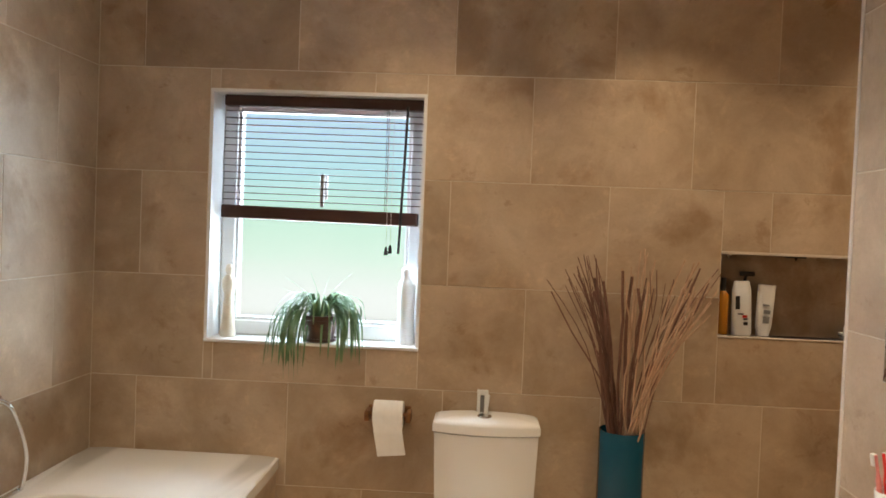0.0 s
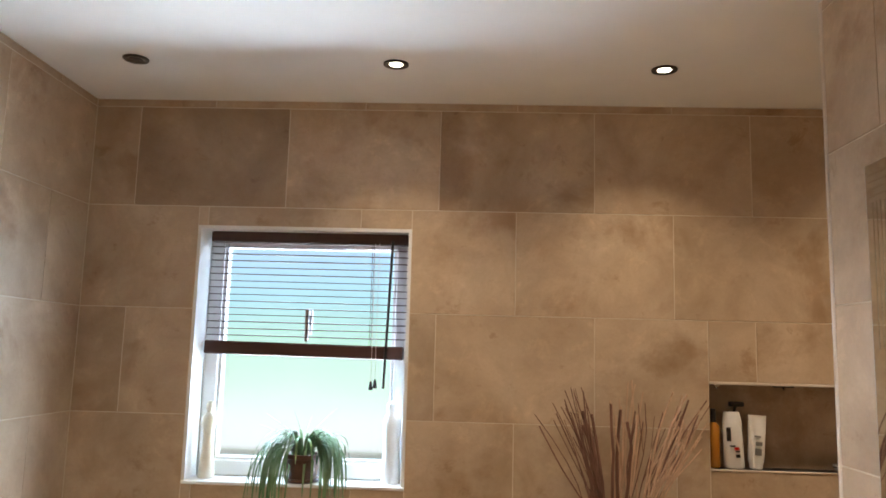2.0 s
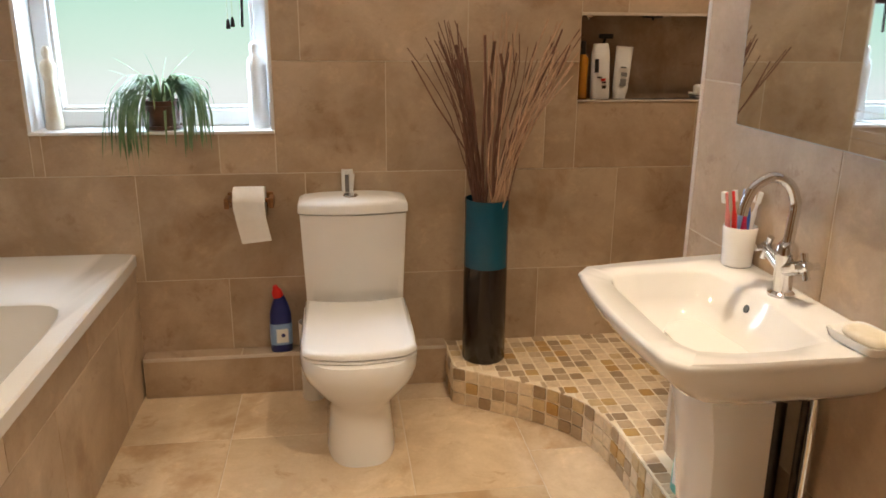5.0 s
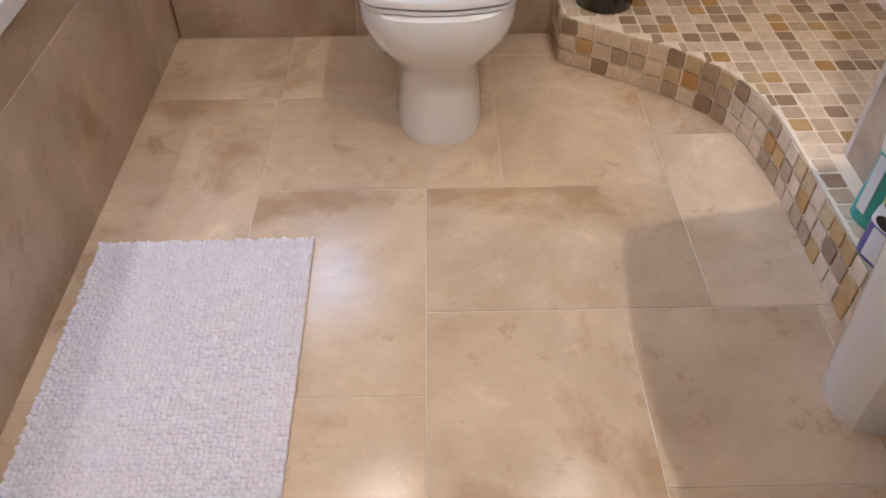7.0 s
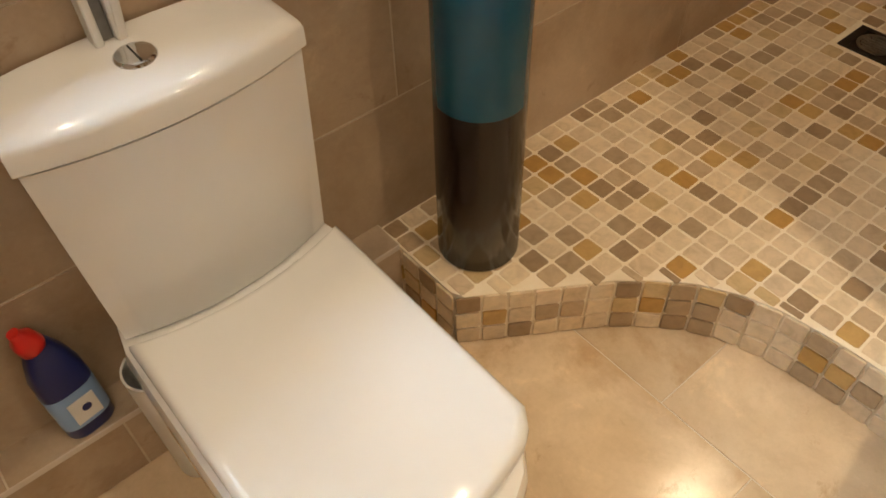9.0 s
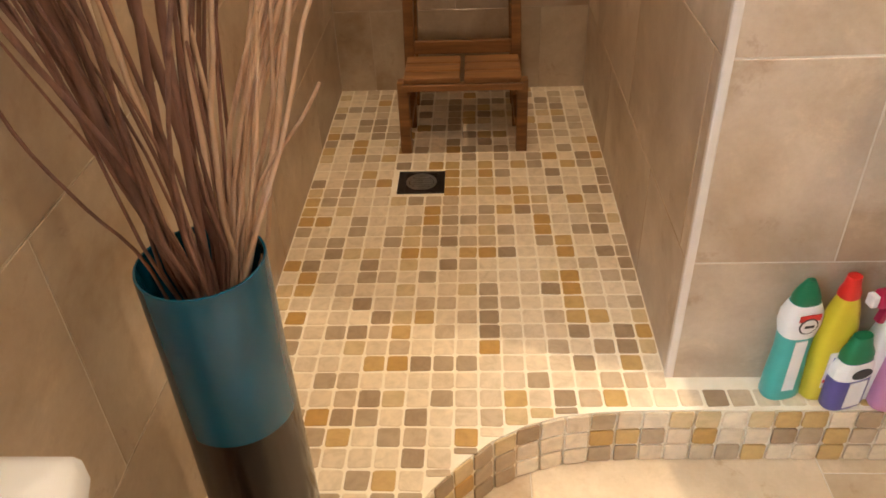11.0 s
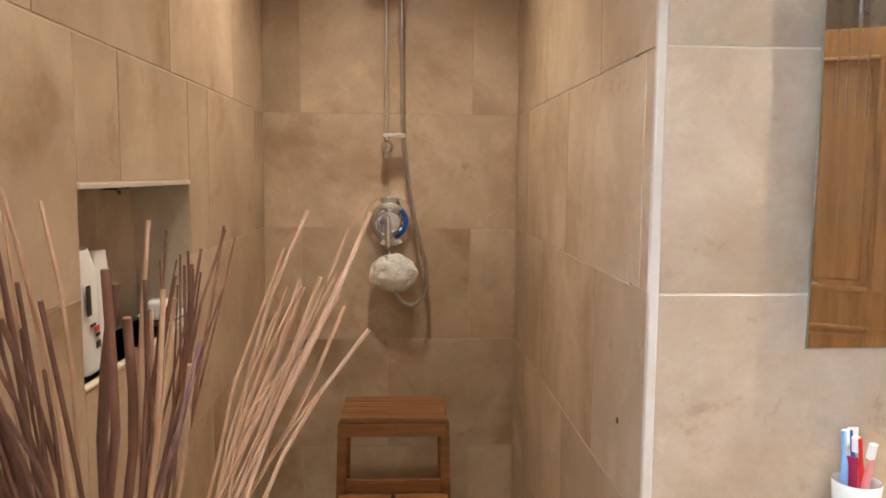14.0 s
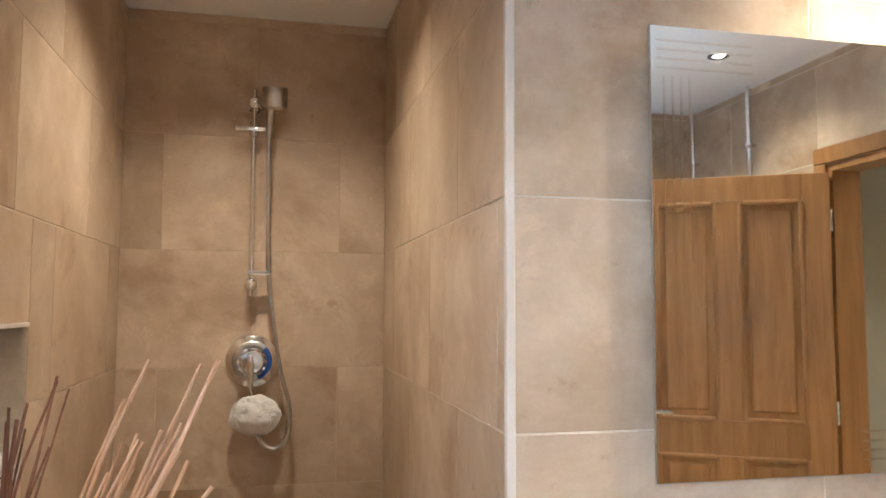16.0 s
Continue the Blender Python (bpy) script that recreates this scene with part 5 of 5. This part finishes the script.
def make_cup():
    z = BZ
    c = thing("toothbrush_cup", pose(2.407, -1.238, z), "white ceramic cup on the basin rim", "cup")
    part("cup", lathe([(0.030, 0), (0.034, 0.003), (0.036, 0.05), (0.0385, 0.092), (0.0370, 0.094), (0.0345, 0.090), (0.032, 0.01), (0.003, 0.008)], 32), M["ceramic"], c, smooth=45)
    for dx, dy, lean, turn, mat in ((-0.014, 0.010, 11, 200, "p_coral"), (-0.008, -0.010, 9, 120, "p_red"), (0.008, -0.012, 7, 60, "p_blue"), (0.012, 0.008, 10, 330, "p_white"), (0.0, 0.014, 5, 30, "p_sky")):
        t = thing("toothbrush", pose(2.407 + dx, -1.238 + dy, z + 0.0095) @ pose(0, 0, 0, 0, lean, turn), "toothbrush with a coloured handle standing in the cup", "toothbrush", "toothbrushes in the cup")
        part("handle", tube(smooth_line([(0, 0, 0), (0.001, 0, 0.06), (-0.001, 0, 0.11), (0, 0, 0.165)], 4), 0.005, 8, [0.0055] * 5 + [0.006] * 4 + [0.0035] * 4), M[mat], t, smooth=60)
        part("bristles", box(-0.005, 0.005, -0.012, -0.002, 0.140, 0.166, 0.001), M["p_white"], t)
    p = thing("toothpaste_tube", pose(2.412, -1.243, z + 0.0095, 0, 5, 40), "crimson and white toothpaste tube standing in the cup", "toothpaste")
    part("tube", loft([squircle(0, 0, zz, hx, hy, 2.5, 20) for zz, hx, hy in ((0.018, 0.012, 0.012), (0.03, 0.014, 0.012), (0.12, 0.017, 0.002))]), M["p_magenta"], p, smooth=50)
    part("cap", lathe([(0.009, 0), (0.010, 0.002), (0.010, 0.018), (0.008, 0.019)], 16), M["p_white"], p)


make_cup()
s = thing("soap_dish", pose(2.400, -1.702, BZ, 0, 0, 6), "white rectangular ceramic soap dish on the basin rim", "soap dish")
part("dish", loft([squircle(0, 0, z, hx, hy, 7) for z, hx, hy in ((0, 0.036, 0.052), (0.003, 0.039, 0.056), (0.016, 0.043, 0.061), (0.019, 0.043, 0.061), (0.018, 0.039, 0.057), (0.010, 0.034, 0.050))]), M["ceramic"], s, smooth=40)
part("soap", loft([squircle(0, 0, z, hx, hy, 3) for z, hx, hy in ((0.010, 0.026, 0.04), (0.016, 0.030, 0.045), (0.024, 0.028, 0.043), (0.027, 0.02, 0.034))]), M["figure"], s, smooth=60)

# ---- mirror ----
mi = thing("wall_mirror", pose(RIGHT - 0.001, -1.146, 1.160), "rectangular frameless wall mirror with etched stripes above the basin", "mirror")
MW, MH = 0.66, 0.793
part("glass", box(-0.030, -0.0255, -MW, 0, 0, MH, 0.0012, 1), M["mirror"], mi)
part("backing", box(-0.025, 0.0, -MW + 0.06, -0.06, 0.06, MH - 0.06), M["pvc_grey"], mi)
part("bevel_edge", join(box(-0.0296, -0.0258, -0.0004, 0.0008, 0.0, MH), box(-0.0296, -0.0258, -MW, 0, -0.0008, 0.0004)), M["steel"], mi)
for k in range(4):
    o = 0.024 + 0.0165 * k
    part("etched_line", box(-0.0305, -0.0301, -0.20, -0.012, MH - o - 0.004, MH - o), M["frost"], mi)
    part("etched_line", box(-0.0305, -0.0301, -o - 0.004, -o, MH - 0.42, MH - 0.09), M["frost"], mi)
    part("etched_line", box(-0.0305, -0.0301, -MW + 0.012, -0.40, o, o + 0.004), M["frost"], mi)
    part("etched_line", box(-0.0305, -0.0301, -MW + o, -MW + o + 0.004, 0.09, 0.42), M["frost"], mi)

# ---- cleaning bottles on the ledge beside the basin ----
LZ = STEP + 0.001


def cleaner(m, label, body, shoulder, cap, sections, cap_at, logo):
    b = thing("cleaner_bottle", m, label, "bottle", "cleaning bottles")
    part("body", loft([squircle(0, 0, z, hx, hy, 2.6, 28) for z, hx, hy in sections]), M[body], b, smooth=50)
    z, w, d, h, k = cap_at
    part("cap", loft([squircle(0, 0, z + h * a, w * f, d * f, 2.6, 24) for a, f in ((0, 1), (0.25, 0.98), (0.6, 0.72), (1, k))]), M[cap], b, smooth=45)
    if shoulder:
        lo, hi, mat = shoulder
        top = [(max(zz, lo), hx + 0.0008, hy + 0.0008) for zz, hx, hy in sections if lo - 0.03 <= zz <= hi]
        part("shoulder_band", loft([squircle(0, 0, zz, hx, hy, 2.6, 28) for zz, hx, hy in top], caps=False), M[mat], b, smooth=50)
    if logo:
        zl, y = logo
        part("logo_patch", moved(lathe([(0.019, 0), (0.019, 0.0015)], 20), pose(-0.001, y, zl, 90)), M["p_black"], b)
        part("logo_ring", moved(lathe([(0.016, 0.0012), (0.016, 0.0024)], 20), pose(-0.001, y, zl, 90)), M["p_white"], b)
        part("logo_bar", box(-0.010, 0.009, y - 0.0032, y - 0.0026, zl - 0.003, zl + 0.003), M["p_black"], b)
        part("logo_flash", box(-0.022, 0.020, y - 0.0010, y + 0.0008, zl + 0.012, zl + 0.026, 0.0), M["p_red"], b)
    return b


tall = [(0, 0.036, 0.024), (0.006, 0.039, 0.027), (0.06, 0.037, 0.026), (0.12, 0.032, 0.025), (0.165, 0.034, 0.026), (0.19, 0.040, 0.027), (0.215, 0.039, 0.026), (0.24, 0.028, 0.02)]
b = cleaner(pose(2.408, -1.110, LZ, 0, 0, -78), "aqua cream cleaner bottle with a white top and green cap", "p_aqua", (0.165, 0.25, "p_white"), "p_green", tall, (0.238, 0.027, 0.02, 0.05, 0.30), (0.20, -0.0285))
part("label_strip", box(-0.014, 0.010, -0.0282, -0.0262, 0.03, 0.16), M["p_white"], b)
b = cleaner(pose(2.412, -1.188, LZ, 0, 0, -70), "yellow cleaner bottle with a bent neck and red cap", "p_yellow", None, "p_red", [(0, 0.038, 0.026), (0.006, 0.041, 0.029), (0.14, 0.042, 0.028), (0.18, 0.038, 0.026), (0.225, 0.028, 0.021), (0.25, 0.018, 0.016)], (0.248, 0.020, 0.018, 0.045, 0.62), None)
part("label", box(-0.026, 0.026, -0.0285, -0.0265, 0.04, 0.13), M["p_white"], b)
part("label_stripe", box(-0.026, 0.026, -0.0292, -0.0284, 0.055, 0.062), M["p_red"], b)
part("label_mark", box(-0.016, 0.018, -0.0292, -0.0284, 0.095, 0.118), M["p_blue"], b)
b = cleaner(pose(2.380, -1.222, LZ, 0, 0, -72), "squat violet cleaner bottle with a green shoulder", "p_violet", None, "p_green", [(0, 0.041, 0.022), (0.005, 0.044, 0.025), (0.08, 0.044, 0.025), (0.11, 0.040, 0.023), (0.125, 0.032, 0.02)], (0.122, 0.034, 0.021, 0.055, 0.55), None)
part("label", box(-0.018, 0.020, -0.0268, -0.0248, 0.012, 0.078), M["p_white"], b)
part("white_band", loft([squircle(0, 0, z, hx, hy, 2.6, 28) for z, hx, hy in ((0.082, 0.0448, 0.0258), (0.108, 0.0415, 0.0245), (0.122, 0.035, 0.022))], caps=False), M["p_white"], b)
part("logo_patch", moved(lathe([(0.018, 0), (0.018, 0.0015)], 20), pose(0.0, -0.0262, 0.10, 90) @ Matrix.Diagonal((1.25, 0.7, 1, 1))), M["p_black"], b)
b = cleaner(pose(2.408, -1.282, LZ, 0, 0, -76), "clear spray cleaner bottle with a crimson trigger head", "p_white", None, "p_white", [(0, 0.034, 0.022), (0.006, 0.037, 0.025), (0.15, 0.034, 0.023), (0.19, 0.022, 0.018), (0.21, 0.014, 0.013)], (0.208, 0.015, 0.014, 0.03, 0.8), None)
part("trigger_head", join(box(-0.055, 0.030, -0.014, 0.014, 0.232, 0.270, 0.010), moved(box(-0.008, 0.006, -0.008, 0.008, 0, 0.05, 0.003), pose(-0.03, 0, 0.192, 0, 14))), M["p_magenta"], b, smooth=45)
part("nozzle", box(-0.068, -0.054, -0.010, 0.010, 0.238, 0.264, 0.003), M["p_white"], b)
b = cleaner(pose(2.376, -1.312, LZ, 0, 0, -80), "pink cleaner bottle with a white label and green cap", "p_pink", (0.165, 0.25, "p_white"), "p_green", tall, (0.238, 0.027, 0.02, 0.045, 0.35), (0.19, -0.0285))
part("label_strip", box(-0.016, 0.012, -0.0282, -0.0262, 0.03, 0.16), M["p_sky"], b)


# ---- floor things ----
def make_mat():
    rnd = random.Random(5)
    m = thing("bath_mat", pose(1.028, -1.36, 0.0005, 0, 0, 0.8), "pale lilac cotton bath mat with a looped pile", "bath mat")
    hx, hy = 0.240, 0.37
    part("base", box(-hx, hx, -hy, hy, 0, 0.006, 0.002), M["mat"], m)
    verts, faces = [], []
    nx, ny = 46, 74
    for i in range(nx):
        for j in range(ny):
            x = -hx + (i + 0.5) * 2 * hx / nx + rnd.uniform(-0.002, 0.002)
            y = -hy + (j + 0.5) * 2 * hy / ny + rnd.uniform(-0.002, 0.002)
            r, h = rnd.uniform(0.0050, 0.0068), rnd.uniform(0.011, 0.0165)
            base = len(verts)
            t = rnd.uniform(0, 1)
            for z, k in ((0.004, 1.0), (h * 0.75, 1.05), (h, 0.55)):
                for q in range(5):
                    a = 2 * math.pi * (q + t) / 5
                    verts.append((x + r * k * math.cos(a), y + r * k * math.sin(a), z))
            for l in (0, 5):
                faces += [(base + l + q, base + l + (q + 1) % 5, base + l + 5 + (q + 1) % 5, base + l + 5 + q) for q in range(5)]
            faces.append(tuple(base + 10 + q for q in range(5)))
    pile = new("looped_surface", mesh_of("looped_surface", verts, faces, M["mat"], True))
    pile.parent = m
    tagged(pile, kind="stuff")
    tagged(m, kind="")


make_mat()
w = thing("storage_box", pose(2.300, -2.075, 0.0005), "white lidded storage box standing against the basin wall", "box")
part("body", box(-0.14, 0.14, -0.16, 0.16, 0, 0.21, 0.012), M["p_white"], w)
part("lid", loft([squircle(0, 0, z, hx, hy, 9) for z, hx, hy in ((0.210, 0.146, 0.166), (0.214, 0.149, 0.169), (0.238, 0.149, 0.169), (0.246, 0.142, 0.162))]), M["p_white"], w, smooth=40)


# ---- door ----
def make_door():
    x0, x1, h = DOOR
    fr = tagged(part("door_frame", join(box(x0, x0 + 0.03, BACK - 0.125, BACK + 0.002, 0, h - 0.03), box(x1 - 0.03, x1, BACK - 0.125, BACK + 0.002, 0, h - 0.03), box(x0, x1, BACK - 0.125, BACK + 0.002, h - 0.03, h)), M["oak"]), kind="structure")
    part("architrave", join(box(x0 - 0.06, x0 + 0.008, BACK + 0.003, BACK + 0.020, 0, h, 0.005), box(x1 - 0.008, x1 + 0.06, BACK + 0.003, BACK + 0.020, 0, h, 0.005), box(x0 - 0.06, x1 + 0.06, BACK + 0.003, BACK + 0.020, h + 0.0005, h + 0.068, 0.005)), M["oak"], fr)
    leaf = tagged(new("door_1"), "open panelled oak door standing ajar beside the bath", "door")
    leaf.matrix_world = pose(x0 + 0.036, BACK + 0.024, 0.006, 0, 0, 119)
    wd, t, hh = 0.765, 0.040, 1.985
    st, mid = 0.10, 0.09
    part("stile", box(0, st, 0, t, 0, hh, 0.002), M["oak"], leaf)
    part("stile", box(wd - st, wd, 0, t, 0, hh, 0.002), M["oak"], leaf)
    for z0, z1 in ((0, 0.2), (0.86, 1.0), (hh - 0.105, hh)):
        part("rail", box(st + 0.0003, wd - st - 0.0003, 0.0006, t - 0.0006, z0 + 0.001, z1, 0.002), M["oak"], leaf)
    for z0, z1 in ((0.2, 0.86), (1.0, hh - 0.105)):
        part("muntin", box(wd / 2 - mid / 2, wd / 2 + mid / 2, 0.001, t - 0.001, z0 + 0.0005, z1 - 0.0005, 0.002), M["oak"], leaf)
        for a, b in ((st, wd / 2 - mid / 2), (wd / 2 + mid / 2, wd - st)):
            part("panel", join(box(a, b, 0.016, t - 0.016, z0, z1), box(a + 0.036, b - 0.036, 0.007, t - 0.007, z0 + 0.036, z1 - 0.036, 0.006, 1)), M["oak"], leaf)
            for side in (-0.004, t - 0.014):
                part("moulding", join(box(a - 0.004, a + 0.013, side, side + 0.018, z0, z1, 0.005), box(b - 0.013, b + 0.004, side, side + 0.018, z0, z1, 0.005), box(a + 0.013, b - 0.013, side, side + 0.018, z0 - 0.004, z0 + 0.013, 0.005), box(a + 0.013, b - 0.013, side, side + 0.018, z1 - 0.013, z1 + 0.004, 0.005)), M["oak"], leaf)
    part("door_handle", join(box(wd - 0.075, wd - 0.035, -0.006, 0.0, 0.92, 1.09, 0.002), tube([(wd - 0.055, -0.004, 1.03), (wd - 0.055, -0.045, 1.03), (wd - 0.16, -0.050, 1.03)], 0.008, 10), box(wd - 0.075, wd - 0.035, t, t + 0.006, 0.92, 1.09, 0.002), tube([(wd - 0.055, t + 0.004, 1.03), (wd - 0.055, t + 0.045, 1.03), (wd - 0.16, t + 0.050, 1.03)], 0.008, 10)), M["chrome"], leaf)
    for z in (0.22, 1.0, 1.75):
        part("hinge", tube([(-0.004, 0.0, z), (-0.004, 0.0, z + 0.09)], 0.006, 10), M["chrome"], leaf)


make_door()

# ---- mosaic and tiles, laid last ----
lay_mosaic()
for owner, origin, u, v, rects, holes in LATER:
    dark = [r for r in rects if owner is wall_window and abs(r[0] - 0.182) < 0.01 and r[3] > 2.4]
    tiled(owner, origin, u, v, dark, M["tile_dark"], holes)
    tiled(owner, origin, u, v, [r for r in rects if r not in dark], M["tile"], holes)
SLABS = [(0.70, 1.11, -1.01, -0.41), (0.70, 1.11, -1.41, -1.01), (0.50, 1.11, -1.82, -1.41), (1.11, 1.515, -1.41, -0.81), (1.11, 1.515, -2.01, -1.41), (1.515, 1.923, -1.81, -1.205),
         (1.515, 2.11, -1.205, -0.81), (1.11, 1.705, -0.81, -0.41), (1.705, 2.11, -0.81, -0.20), (2.11, 2.50, -0.607, -0.20), (2.11, 2.50, -1.205, -0.607), (1.923, 2.32, -1.606, -1.205),
         (2.32, 2.455, -1.81, -1.205), (1.923, 2.32, -2.21, -1.606), (2.32, 2.455, -2.41, -1.81), (1.515, 1.923, -2.41, -1.81), (0.70, 1.11, -0.41, 0), (1.11, 1.705, -0.41, 0),
         (1.705, 2.11, -0.20, 0), (0.50, 1.11, -2.22, -1.82), (0.50, 1.11, -2.62, -2.22), (1.11, 1.515, -2.61, -2.01)]
for i in range(6):
    for j in range(4):
        a = -0.12 + 0.6 * i - (0.3 if j % 2 else 0)
        SLABS.append((max(a, -0.02), min(a + 0.6, 2.455), max(-2.62 - 0.4 * (j + 1), -4.058), -2.62 - 0.4 * j))
SLABS += [(0.0, 0.5, -2.62, -2.22), (0.0, 0.5, -2.22, -1.8), (1.515, 1.923, -2.62, -2.41), (1.923, 2.32, -2.62, -2.21), (2.32, 2.455, -2.62, -2.41)]
tiled(floor, Vector((0, 0, -PROUD)), X, Y, [s for s in SLABS if s[1] - s[0] > 0.02], M["floor_tile"], gap=0.0026)
